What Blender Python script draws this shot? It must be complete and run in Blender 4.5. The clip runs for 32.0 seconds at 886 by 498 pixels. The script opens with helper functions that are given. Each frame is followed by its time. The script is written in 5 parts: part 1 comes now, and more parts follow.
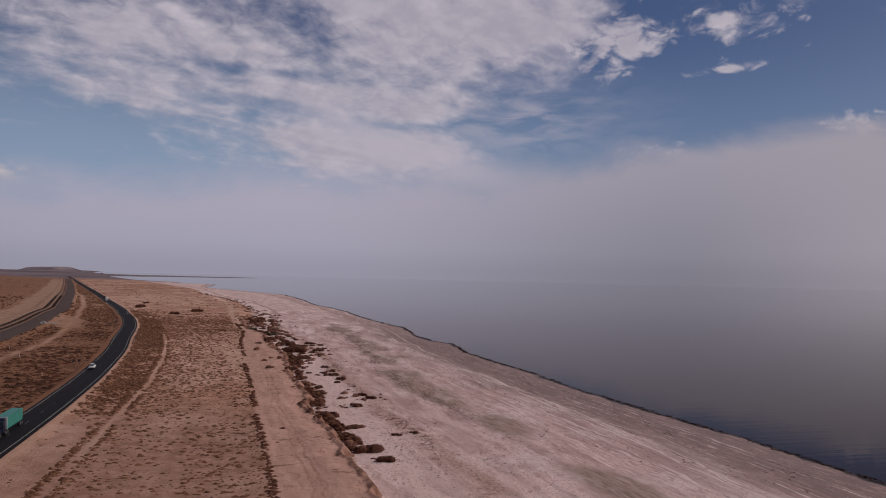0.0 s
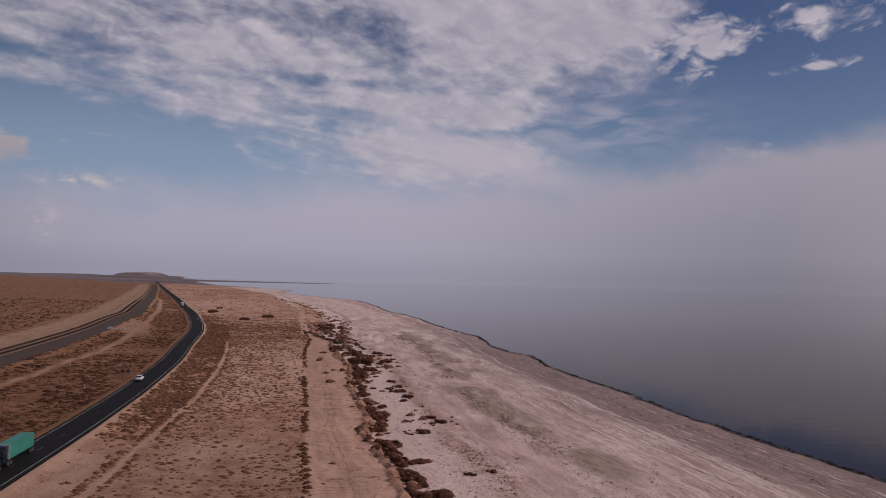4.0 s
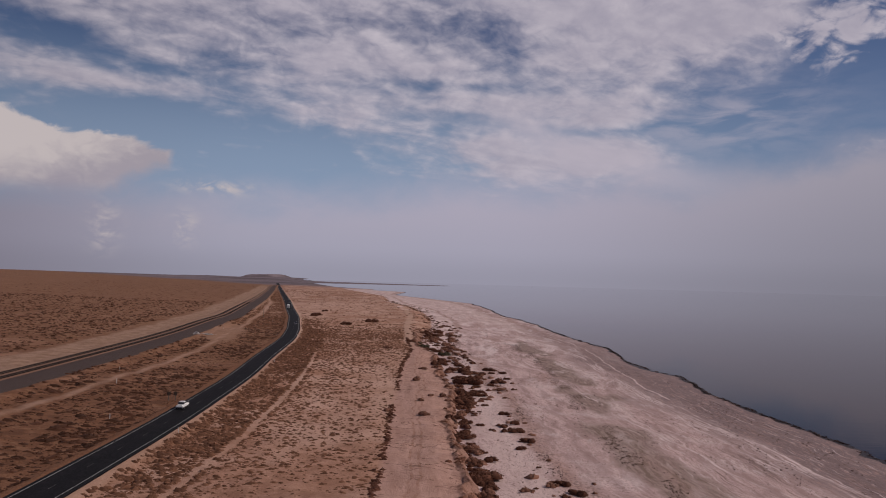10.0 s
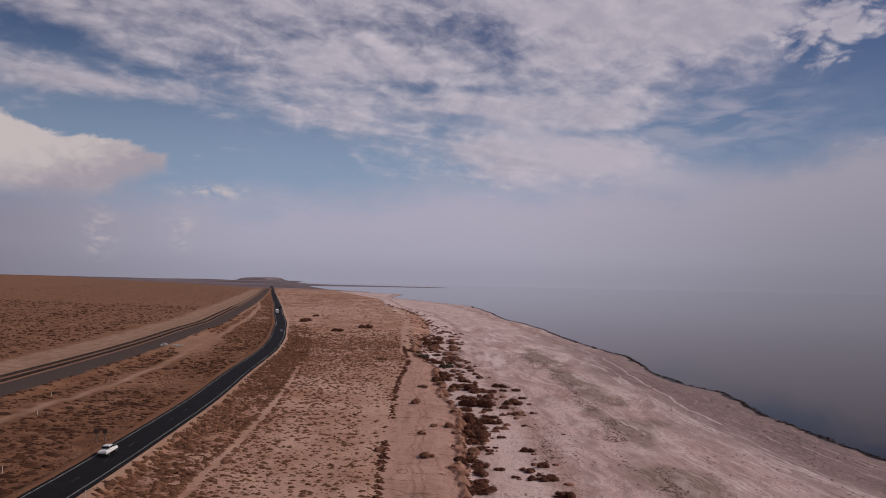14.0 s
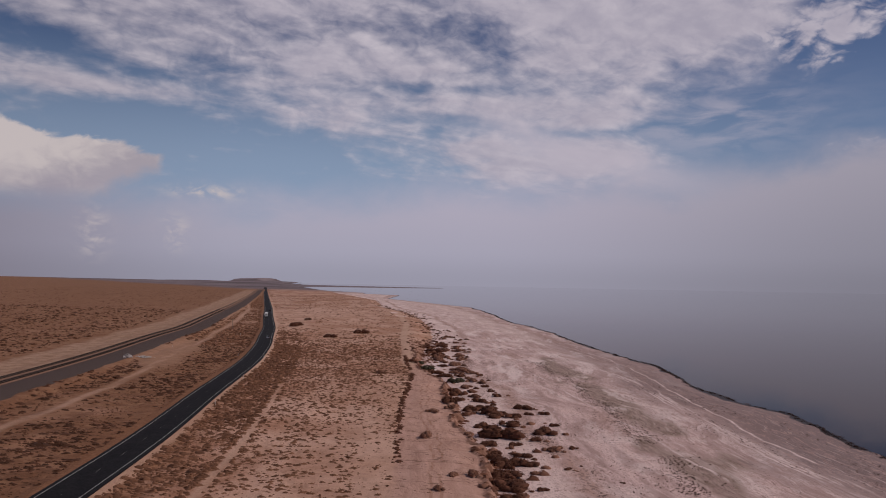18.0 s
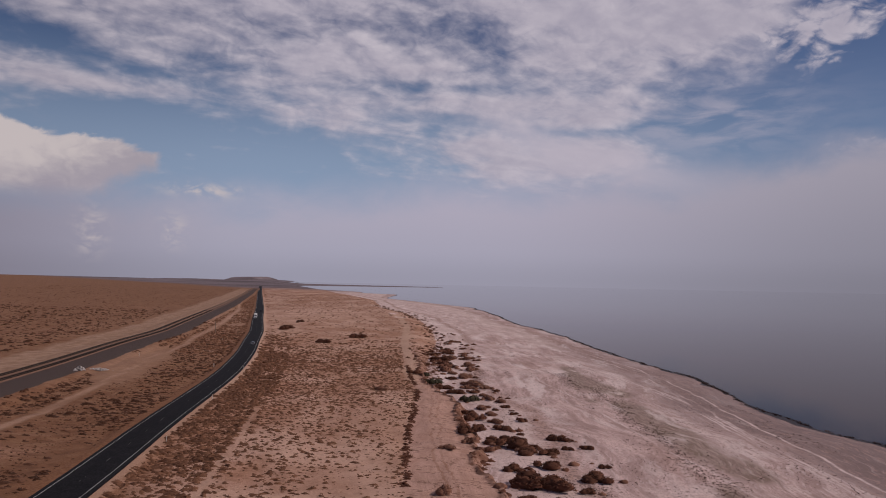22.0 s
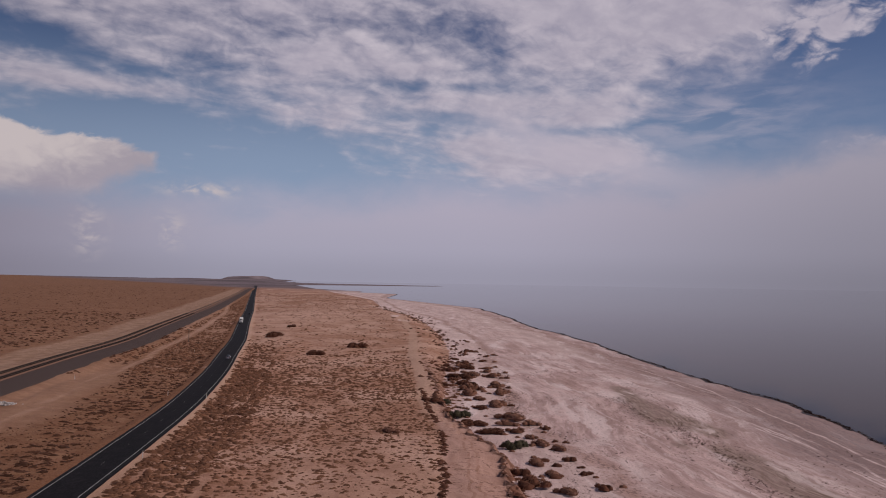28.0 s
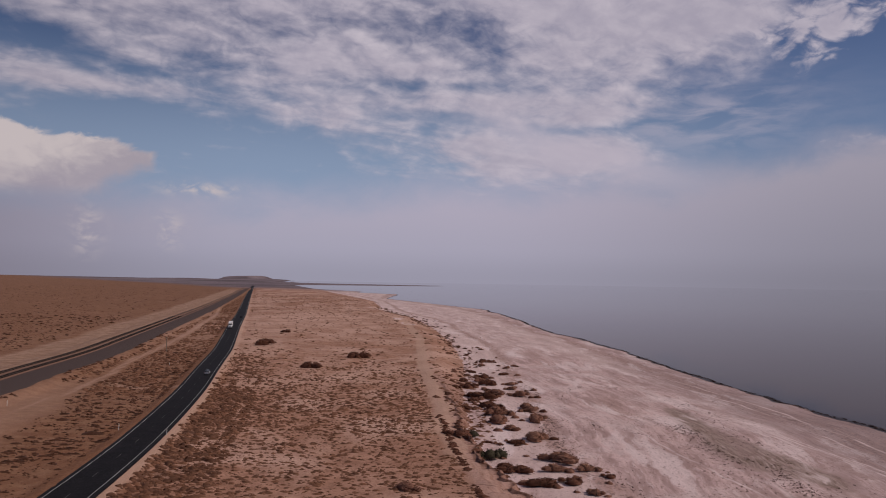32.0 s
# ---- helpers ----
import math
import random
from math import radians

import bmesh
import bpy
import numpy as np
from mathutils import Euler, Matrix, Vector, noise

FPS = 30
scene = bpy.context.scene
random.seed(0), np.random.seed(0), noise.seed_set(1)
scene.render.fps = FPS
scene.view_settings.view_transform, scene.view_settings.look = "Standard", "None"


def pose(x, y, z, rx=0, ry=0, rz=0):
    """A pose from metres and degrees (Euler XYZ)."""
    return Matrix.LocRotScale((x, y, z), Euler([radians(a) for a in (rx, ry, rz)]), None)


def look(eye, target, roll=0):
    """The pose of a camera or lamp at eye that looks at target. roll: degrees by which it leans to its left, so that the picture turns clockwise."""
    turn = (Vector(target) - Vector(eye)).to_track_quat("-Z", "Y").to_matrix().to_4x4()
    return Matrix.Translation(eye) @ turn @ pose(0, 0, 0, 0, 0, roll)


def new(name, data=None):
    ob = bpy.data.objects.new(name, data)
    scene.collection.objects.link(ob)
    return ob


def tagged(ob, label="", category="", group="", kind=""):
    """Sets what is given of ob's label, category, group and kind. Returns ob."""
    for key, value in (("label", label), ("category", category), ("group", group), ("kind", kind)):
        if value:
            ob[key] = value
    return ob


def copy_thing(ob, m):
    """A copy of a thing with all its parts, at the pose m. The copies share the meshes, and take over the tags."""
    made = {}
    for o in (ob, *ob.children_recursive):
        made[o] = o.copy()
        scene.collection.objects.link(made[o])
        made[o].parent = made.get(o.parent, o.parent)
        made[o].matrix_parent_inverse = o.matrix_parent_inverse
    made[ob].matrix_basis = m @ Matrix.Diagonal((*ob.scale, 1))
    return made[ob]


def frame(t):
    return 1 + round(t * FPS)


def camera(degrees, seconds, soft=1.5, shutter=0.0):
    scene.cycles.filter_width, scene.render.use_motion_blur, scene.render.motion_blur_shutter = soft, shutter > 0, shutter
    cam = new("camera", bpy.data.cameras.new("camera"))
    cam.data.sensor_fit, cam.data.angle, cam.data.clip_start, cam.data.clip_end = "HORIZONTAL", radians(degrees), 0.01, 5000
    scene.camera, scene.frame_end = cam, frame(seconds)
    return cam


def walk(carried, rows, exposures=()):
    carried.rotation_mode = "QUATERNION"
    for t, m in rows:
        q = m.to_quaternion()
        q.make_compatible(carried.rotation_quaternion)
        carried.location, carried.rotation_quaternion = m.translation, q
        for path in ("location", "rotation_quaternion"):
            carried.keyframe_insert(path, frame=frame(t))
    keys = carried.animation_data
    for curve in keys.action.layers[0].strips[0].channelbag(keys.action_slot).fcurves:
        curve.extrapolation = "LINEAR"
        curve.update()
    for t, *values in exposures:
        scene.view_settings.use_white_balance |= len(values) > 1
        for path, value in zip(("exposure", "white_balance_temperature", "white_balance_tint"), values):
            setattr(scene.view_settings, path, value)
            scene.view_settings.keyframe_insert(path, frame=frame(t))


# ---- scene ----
# ---- camera and walk ----
cam = camera(66.1, 32.0, 1.0)
# t, x, y, z, yaw, pitch, roll
PATH = [
    (0, 0.00, 0.00, 44.88, -14.817, 2.097, -1.358),
    (0.5, 0.55, 3.39, 44.71, -14.422, 2.153, -1.461),
    (1, 1.23, 6.88, 44.57, -13.727, 2.200, -1.459),
    (1.5, 2.08, 10.59, 44.45, -12.844, 2.259, -1.459),
    (2, 3.05, 14.58, 44.36, -11.969, 2.284, -1.391),
    (2.5, 4.03, 18.84, 44.27, -11.036, 2.347, -1.438),
    (3, 5.06, 23.38, 44.22, -10.130, 2.413, -1.504),
    (3.5, 5.96, 28.12, 44.19, -9.262, 2.455, -1.521),
    (4, 6.77, 33.03, 44.16, -8.527, 2.477, -1.516),
    (4.5, 7.60, 38.11, 44.12, -7.744, 2.475, -1.538),
    (6.5, 10.12, 59.27, 43.93, -7.318, 2.589, -1.475),
    (7, 10.51, 64.68, 43.86, -7.403, 2.584, -1.412),
    (7.5, 10.86, 70.22, 43.78, -7.280, 2.573, -1.381),
    (8, 11.24, 75.86, 43.69, -5.456, 2.517, -1.418),
    (8.5, 11.62, 81.56, 43.61, -3.257, 2.477, -1.527),
    (9, 11.96, 87.31, 43.54, -0.478, 2.422, -1.612),
    (9.5, 12.26, 93.05, 43.49, 0.985, 2.398, -1.690),
    (10, 12.42, 98.77, 43.45, 1.138, 2.406, -1.660),
    (10.5, 12.34, 104.47, 43.43, 1.093, 2.429, -1.541),
    (11, 12.25, 110.07, 43.42, 1.062, 2.439, -1.504),
    (11.5, 12.13, 115.62, 43.41, 1.017, 2.471, -1.451),
    (12, 11.90, 121.14, 43.41, 0.987, 2.471, -1.423),
    (12.5, 11.45, 126.66, 43.39, 0.949, 2.492, -1.395),
    (13, 10.79, 132.18, 43.36, 0.903, 2.521, -1.334),
    (13.5, 10.04, 137.76, 43.32, 0.873, 2.541, -1.295),
    (14, 9.28, 143.41, 43.29, 0.827, 2.565, -1.232),
    (14.5, 8.56, 149.11, 43.26, 0.786, 2.578, -1.202),
    (16.5, 5.53, 172.07, 43.13, 0.614, 2.581, -1.154),
    (17, 4.73, 177.80, 43.12, 0.559, 2.597, -1.149),
    (17.5, 3.99, 183.49, 43.12, 0.516, 2.608, -1.135),
    (18, 3.36, 189.13, 43.13, 0.464, 2.603, -1.069),
    (18.5, 2.84, 194.74, 43.13, 0.453, 2.583, -1.046),
    (19, 2.34, 200.35, 43.14, 0.417, 2.565, -1.040),
    (19.5, 1.71, 206.00, 43.17, 0.394, 2.550, -1.070),
    (20, 0.99, 211.65, 43.17, 0.345, 2.547, -1.090),
    (20.5, 0.24, 217.29, 43.17, 0.321, 2.531, -1.096),
    (21, -0.48, 222.91, 43.15, 0.292, 2.532, -1.137),
    (21.5, -1.16, 228.51, 43.12, 0.261, 2.531, -1.159),
    (22, -1.82, 234.08, 43.09, 0.258, 2.526, -1.182),
    (22.5, -2.52, 239.63, 43.06, 0.253, 2.508, -1.172),
    (23, -3.26, 245.13, 43.04, 0.240, 2.517, -1.123),
    (23.5, -3.97, 250.57, 43.03, 0.221, 2.484, -1.125),
    (24, -4.63, 255.92, 43.01, 0.236, 2.495, -1.118),
    (24.5, -5.20, 261.26, 42.97, 0.234, 2.470, -1.066),
    (25, -5.81, 266.73, 42.95, 0.234, 2.479, -1.020),
    (25.5, -6.57, 272.39, 42.95, 0.213, 2.454, -0.943),
    (27.5, -10.17, 295.62, 42.96, 0.106, 2.435, -0.981),
    (28, -11.02, 301.32, 42.96, 0.102, 2.420, -0.991),
    (28.5, -11.79, 307.03, 42.97, 0.086, 2.417, -0.969),
    (29, -12.62, 312.77, 42.99, 0.075, 2.422, -0.957),
    (29.5, -13.43, 318.53, 43.01, 0.095, 2.413, -0.952),
    (30, -14.32, 324.26, 43.06, 0.072, 2.400, -0.928),
    (30.5, -15.23, 329.94, 43.11, 0.060, 2.387, -0.941),
    (31, -16.16, 335.63, 43.15, 0.047, 2.392, -0.945),
    (31.5, -17.10, 341.32, 43.18, 0.029, 2.386, -0.939),
    (32, -18.06, 346.99, 43.19, -0.000, 2.387, -0.941),
]
walk(cam, [(r[0], pose(r[1], r[2], r[3], 0, 0, r[4]) @ pose(0, 0, 0, 90 + r[5]) @ pose(0, 0, 0, 0, 0, -r[6])) for r in PATH],
     [(0.0, -1.05, 6700.0, 16.0), (9.0, -1.05, 6700.0, 16.0), (13.0, -1.0, 6700.0, 16.0), (20.0, -1.0, 6700.0, 16.0), (25.0, -1.0, 6700.0, 18.0), (32.0, -1.0, 6700.0, 18.0)])

# ---- world and sun ----
SUN_EL, SUN_AZ = radians(38), radians(92)      # azimuth clockwise from +y


class Nodes:
    """Short names for building a node tree."""

    def __init__(self, tree):
        self.t = tree
        tree.nodes.clear()

    def add(self, kind, **props):
        n = self.t.nodes.new(kind)
        for k, v in props.items():
            if k == "op":
                n.operation = v
            elif k == "blend":
                n.data_type, n.blend_type = "RGBA", v
            elif k == "dims":
                n.noise_dimensions = v
        return n

    def put(self, sock, v):
        if isinstance(v, bpy.types.NodeSocket):
            self.t.links.new(v, sock)
        elif v is not None:
            if isinstance(v, tuple) and len(v) == 3 and sock.type == "RGBA":
                v = (*v, 1)
            sock.default_value = v

    def m(self, op, a, b=None, c=None):
        n = self.add("ShaderNodeMath", op=op)
        for s, v in zip(n.inputs, (a, b, c)):
            self.put(s, v)
        return n.outputs[0]

    def v(self, op, a, b=None):
        n = self.add("ShaderNodeVectorMath", op=op)
        self.put(n.inputs[0], a)
        if op == "SCALE":
            self.put(n.inputs[3], b)
        else:
            self.put(n.inputs[1], b)
        return n.outputs[0]

    def ramp(self, x, lo, hi, a=0.0, b=1.0):
        n = self.add("ShaderNodeMapRange")
        n.interpolation_type = "SMOOTHSTEP"
        for i, s in enumerate((x, lo, hi, a, b)):
            self.put(n.inputs[i], s)
        return n.outputs[0]

    def mix(self, f, a, b, blend="MIX"):
        n = self.add("ShaderNodeMix", blend=blend)
        self.put(n.inputs[0], f)
        self.put(n.inputs[6], a)
        self.put(n.inputs[7], b)
        return n.outputs[2]

    def noise(self, vec, scale, detail=4.0, rough=0.55, warp=0.0):
        n = self.add("ShaderNodeTexNoise")
        self.put(n.inputs["Vector"], vec)
        n.inputs["Scale"].default_value = scale
        n.inputs["Detail"].default_value = detail
        n.inputs["Roughness"].default_value = rough
        n.inputs["Distortion"].default_value = warp
        return n.outputs[0]

    def xyz(self, vec):
        n = self.add("ShaderNodeSeparateXYZ")
        self.put(n.inputs[0], vec)
        return n.outputs

    def vec(self, x, y, z=0.0):
        n = self.add("ShaderNodeCombineXYZ")
        for s, v in zip(n.inputs, (x, y, z)):
            self.put(s, v)
        return n.outputs[0]


def make_world():
    w = bpy.data.worlds.new("sky")
    scene.world = w
    w.use_nodes = True
    k = Nodes(w.node_tree)
    way = k.add("ShaderNodeTexCoord").outputs["Generated"]
    x, y, z = k.xyz(way)
    az = k.m("ARCTAN2", x, y)
    el = k.m("ARCSINE", z)
    up = k.m("MAXIMUM", z, 0.0)
    far = k.m("DIVIDE", 1.0, k.m("ADD", up, 0.24))
    flat = k.vec(az, k.m("MULTIPLY", el, 1.6))

    def blob(a, e, sa, se, weight):
        p = k.m("POWER", k.m("DIVIDE", k.m("SUBTRACT", az, a), sa), 2.0)
        q = k.m("POWER", k.m("DIVIDE", k.m("SUBTRACT", el, e), se), 2.0)
        return k.m("MULTIPLY", k.m("EXPONENT", k.m("MULTIPLY", k.m("ADD", p, q), -1.0)), weight)

    sky = k.add("ShaderNodeTexSky")
    sky.sky_type, sky.sun_disc = "NISHITA", False
    sky.sun_elevation, sky.sun_rotation = SUN_EL, SUN_AZ
    sky.dust_density, sky.air_density, sky.ozone_density = 2.0, 1.0, 2.0
    blue = k.mix(1.0, sky.outputs[0], SKY_TINT, "MULTIPLY")
    deep = k.ramp(k.m("ADD", az, el), 0.55, 1.2, 1.0, 0.78)
    blue = k.mix(1.0, blue, k.vec(deep, deep, deep), "MULTIPLY")
    blue = k.mix(k.m("MULTIPLY", k.ramp(el, 0.36, 0.12), k.ramp(az, 0.65, 0.05, 0.35, 0.95)), blue, PALE)

    # broken high deck: drawn out along its drift, lit from the east
    drift = 1.10
    u = k.m("ADD", k.m("MULTIPLY", x, math.sin(drift)), k.m("MULTIPLY", y, math.cos(drift)))
    v = k.m("SUBTRACT", k.m("MULTIPLY", x, math.cos(drift)), k.m("MULTIPLY", y, math.sin(drift)))
    deck = k.vec(k.m("MULTIPLY", k.m("MULTIPLY", u, far), 0.70), k.m("MULTIPLY", v, far))
    puffs = k.noise(flat, 9.0, 7.0, 0.58, 0.3)

    def density(p):
        a = k.noise(p, 5.2, 6.0, 0.52, 0.5)
        b = k.noise(k.v("ADD", p, (7.3, 2.1, 0.4)), 15.0, 4.0, 0.50, 0.4)
        return k.m("ADD", k.m("MULTIPLY", a, 0.70), k.m("MULTIPLY", b, 0.30))

    def billow(p, scale):
        """Rounded heads with creases between them."""
        n = k.noise(p, scale, 6.0, 0.5, 0.6)
        return k.m("MULTIPLY", k.m("ABSOLUTE", k.m("SUBTRACT", n, 0.5)), 2.0)

    n0 = density(deck)
    n1 = density(k.v("ADD", deck, (0.016, 0.034, 0.0)))
    heads = k.m("ADD", k.m("MULTIPLY", billow(flat, 13.0), 0.7), k.m("MULTIPLY", billow(k.v("ADD", flat, (3.0, 1.0, 2.0)), 30.0), 0.5))
    low = k.m("ADD", k.m("SUBTRACT", 0.213, k.ramp(az, -0.27, -0.05, 0.0, 0.045)), k.m("ADD", k.ramp(az, 0.20, 0.42, 0.0, 0.105), k.ramp(az, 0.42, 0.54, 0.0, 0.11)))
    over = k.m("SUBTRACT", el, low)
    over = k.m("ADD", over, k.m("MULTIPLY", k.m("SUBTRACT", k.noise(deck, 2.2, 3.0, 0.5, 0.4), 0.5), 0.10))
    d = k.m("ADD", k.ramp(over, -0.050, 0.085, -0.42, DECK_BASE), k.m("ADD", k.m("MULTIPLY", k.m("SUBTRACT", n0, 0.5), 2.0), k.m("MULTIPLY", k.m("SUBTRACT", heads, 0.28), 0.42)))
    for b in DECK:
        d = k.m("ADD", d, blob(*b))
    curd = k.m("ADD", -1.33, k.m("MULTIPLY", heads, 2.3))
    for b in CURDS:
        curd = k.m("ADD", curd, blob(*b))
    d = k.m("MAXIMUM", d, curd)
    sides = k.m("MULTIPLY", k.ramp(el, 0.95, 0.50, 0.12, 1.0), k.ramp(y, -0.35, 0.25, 0.3, 1.0))
    cover = k.m("MULTIPLY", k.ramp(d, -0.32, 0.52), sides)
    lit = k.m("ADD", k.m("MULTIPLY", k.m("SUBTRACT", n0, n1), 1.5), k.m("MULTIPLY", k.m("SUBTRACT", heads, 0.30), 0.7))
    shade = k.ramp(k.m("ADD", lit, k.ramp(d, 0.1, 1.0, 0.60, 0.34)), 0.05, 1.05)
    dim = k.ramp(az, -0.2, -0.7, 1.0, 0.84)
    white = k.mix(shade, CLOUD_DARK, CLOUD_LIGHT)
    c = k.mix(k.m("MULTIPLY", cover, 0.95), blue, white)
    c = k.mix(1.0, c, k.vec(dim, dim, dim), "MULTIPLY")
    # heaped cloud in the west: a firm sloping top, a blunt tip, a base lost in haze
    curds = k.m("MULTIPLY", k.m("SUBTRACT", k.noise(flat, 22.0, 7.0, 0.58, 0.5), 0.5), 0.045)
    crest = k.m("SUBTRACT", k.m("ADD", 0.200, curds), k.m("ADD", k.ramp(az, -0.62, -0.52, 0.0, 0.018), k.ramp(az, -0.47, -0.40, 0.0, 0.016)))
    heap = k.ramp(k.m("SUBTRACT", crest, el), 0.0, 0.010)
    heap = k.m("MULTIPLY", heap, k.ramp(k.m("ADD", az, k.m("MULTIPLY", curds, 0.8)), -0.396, -0.410))
    under = k.m("ADD", 0.150, k.m("MULTIPLY", k.m("ADD", az, 0.40), 0.5))
    heap = k.m("MULTIPLY", heap, k.ramp(k.m("ADD", k.m("SUBTRACT", el, under), curds), -0.020, 0.012))
    heap = k.m("MULTIPLY", heap, k.m("MULTIPLY", k.ramp(el, 0.085, 0.115), k.ramp(az, -1.0, -0.8)))
    glow = k.ramp(k.m("ADD", k.m("SUBTRACT", el, under), k.m("ADD", k.m("MULTIPLY", k.m("SUBTRACT", heads, 0.3), 0.10), k.m("MULTIPLY", curds, 1.6))), -0.01, 0.07)
    c = k.mix(k.m("MULTIPLY", heap, 0.94), c, k.mix(glow, CLOUD_WARM_DARK, CLOUD_WARM))
    # a smooth veil sloping from the deck down into the mist
    slope = k.m("ADD", k.m("SUBTRACT", el, 0.205), k.m("MULTIPLY", k.m("SUBTRACT", az, 0.12), 0.30))
    slope = k.m("ADD", slope, k.m("MULTIPLY", k.m("SUBTRACT", puffs, 0.5), 0.06))
    veil = k.m("EXPONENT", k.m("MULTIPLY", k.m("POWER", k.m("DIVIDE", slope, 0.030), 2.0), -1.0))
    veil = k.m("MULTIPLY", k.m("MULTIPLY", veil, k.ramp(az, -0.02, 0.14)), k.ramp(az, 0.46, 0.26))
    wisps = k.m("MULTIPLY", blob(0.36, 0.225, 0.13, 0.045, 0.75), k.ramp(k.noise(k.v("MULTIPLY", flat, (1.0, 2.2, 1.0)), 11.0, 5.0, 0.55, 0.4), 0.36, 0.66))
    c = k.mix(k.m("MULTIPLY", k.m("MAXIMUM", veil, wisps), 0.80), c, VEIL)
    # the bank of mist over the lake, higher to the east
    top = k.m("ADD", k.ramp(az, -0.30, 0.10, 0.103, 0.138), k.m("ADD", k.ramp(az, 0.30, 0.62, 0.0, 0.045), k.ramp(az, 0.62, 0.90, 0.0, 0.02)))
    top = k.m("ADD", top, k.m("MULTIPLY", k.m("SUBTRACT", puffs, 0.5), 0.07))
    reach = k.ramp(az, 0.30, 0.60, 0.045, 0.026)
    mist = k.m("SUBTRACT", 1.0, k.ramp(el, k.m("SUBTRACT", top, reach), k.m("ADD", top, reach)))
    thick = k.ramp(az, -0.5, 0.25, 0.90, 0.98)
    murk = k.mix(k.ramp(el, 0.0, 0.13), HAZE_LOW, HAZE_HIGH)
    murk = k.mix(k.ramp(az, 0.02, 0.68), murk, k.mix(k.ramp(el, 0.0, 0.22), HAZE_EAST, HAZE_EAST_HIGH))
    murk = k.mix(k.ramp(az, 0.56, 0.95), murk, HAZE_SUNWARD)
    murk = k.mix(k.ramp(az, -0.25, -0.75), murk, HAZE_WEST)
    c = k.mix(k.m("MULTIPLY", mist, thick), c, murk)
    edge = k.ramp(el, -0.004, 0.045, 0.88, 1.0)
    c = k.mix(1.0, c, k.vec(edge, edge, edge), "MULTIPLY")
    for b in FAINT:
        c = k.mix(k.m("MULTIPLY", blob(*b), k.m("MULTIPLY", k.ramp(puffs, 0.30, 0.52), k.ramp(heads, 0.04, 0.32))), c, CLOUD_WARM)
    bg = k.add("ShaderNodeBackground")
    k.put(bg.inputs[0], c)
    bg.inputs[1].default_value = 0.1
    out = k.add("ShaderNodeOutputWorld")
    k.t.links.new(bg.outputs[0], out.inputs[0])
    w.cycles.sampling_method = "MANUAL"
    w.cycles.sample_map_resolution = 512


SKY_TINT, PALE = (0.57, 0.71, 1.0), (4.6, 6.45, 9.1)
CLOUD_LIGHT, CLOUD_DARK = (11.4, 10.9, 11.9), (7.0, 6.8, 8.3)
VEIL = (8.9, 8.5, 9.9)
CLOUD_WARM, CLOUD_WARM_DARK = (10.6, 9.8, 9.7), (6.9, 6.4, 7.2)
HAZE_LOW, HAZE_HIGH, HAZE_WEST = (6.9, 7.0, 8.7), (8.1, 7.85, 9.6), (4.3, 4.0, 5.0)
HAZE_EAST, HAZE_EAST_HIGH, HAZE_SUNWARD = (4.6, 4.65, 5.7), (6.7, 6.55, 7.8), (6.9, 6.6, 7.5)
DECK_BASE = 0.30
DECK = ((0.03, 0.276, 0.10, 0.010, -0.38), (-0.555, 0.293, 0.085, 0.022, -0.60), (-0.44, 0.268, 0.06, 0.012, -0.40), (0.24, 0.212, 0.14, 0.010, -0.45),
        (-0.47, 0.208, 0.07, 0.018, -0.45), (-0.31, 0.287, 0.05, 0.009, -0.30), (-0.34, 0.255, 0.05, 0.008, -0.30), (0.116, 0.335, 0.05, 0.012, -0.20),
        (-0.52, 0.243, 0.16, 0.015, 0.40), (0.15, 0.165, 0.17, 0.042, 0.85), (0.22, 0.235, 0.12, 0.022, 0.10), (0.62, 0.25, 0.14, 0.05, -0.30), (-0.22, 0.228, 0.05, 0.016, 0.30), (0.34, 0.345, 0.13, 0.05, 0.35))
CURDS = ((0.44, 0.345, 0.11, 0.06, 1.25), (0.52, 0.325, 0.04, 0.03, 0.60), (0.47, 0.285, 0.06, 0.012, 0.45), (0.665, 0.283, 0.07, 0.011, 1.15), (0.66, 0.342, 0.11, 0.026, 1.12),
         (0.80, 0.205, 0.10, 0.025, 1.0), (0.56, 0.180, 0.07, 0.016, 1.15), (-0.60, 0.275, 0.05, 0.012, 0.5))
FAINT = ((-0.484, 0.055, 0.016, 0.024, 1.0), (-0.384, 0.056, 0.016, 0.020, 0.8), (-0.345, 0.116, 0.045, 0.009, 1.0))
make_world()
sun = new("sun", bpy.data.lights.new("sun", "SUN"))
sun.data.energy, sun.data.angle, sun.data.color = 5.0, radians(0.6), (1.0, 0.93, 0.84)
sun.matrix_world = look((math.sin(SUN_AZ) * math.cos(SUN_EL) * 900, math.cos(SUN_AZ) * math.cos(SUN_EL) * 900, math.sin(SUN_EL) * 900), (0, 0, 0))


# ---- materials ----
def material(name):
    m = bpy.data.materials.new(name)
    m.use_nodes = True
    k = Nodes(m.node_tree)
    bsdf = k.add("ShaderNodeBsdfPrincipled")
    out = k.add("ShaderNodeOutputMaterial")
    k.t.links.new(bsdf.outputs[0], out.inputs[0])
    return m, k, bsdf


def bump(k, bsdf, height, strength=0.5, dist=0.1):
    n = k.add("ShaderNodeBump")
    n.inputs["Strength"].default_value, n.inputs["Distance"].default_value = strength, dist
    k.put(n.inputs["Height"], height)
    k.put(bsdf.inputs["Normal"], n.outputs[0])


def where(k):
    return k.add("ShaderNodeNewGeometry").outputs["Position"]


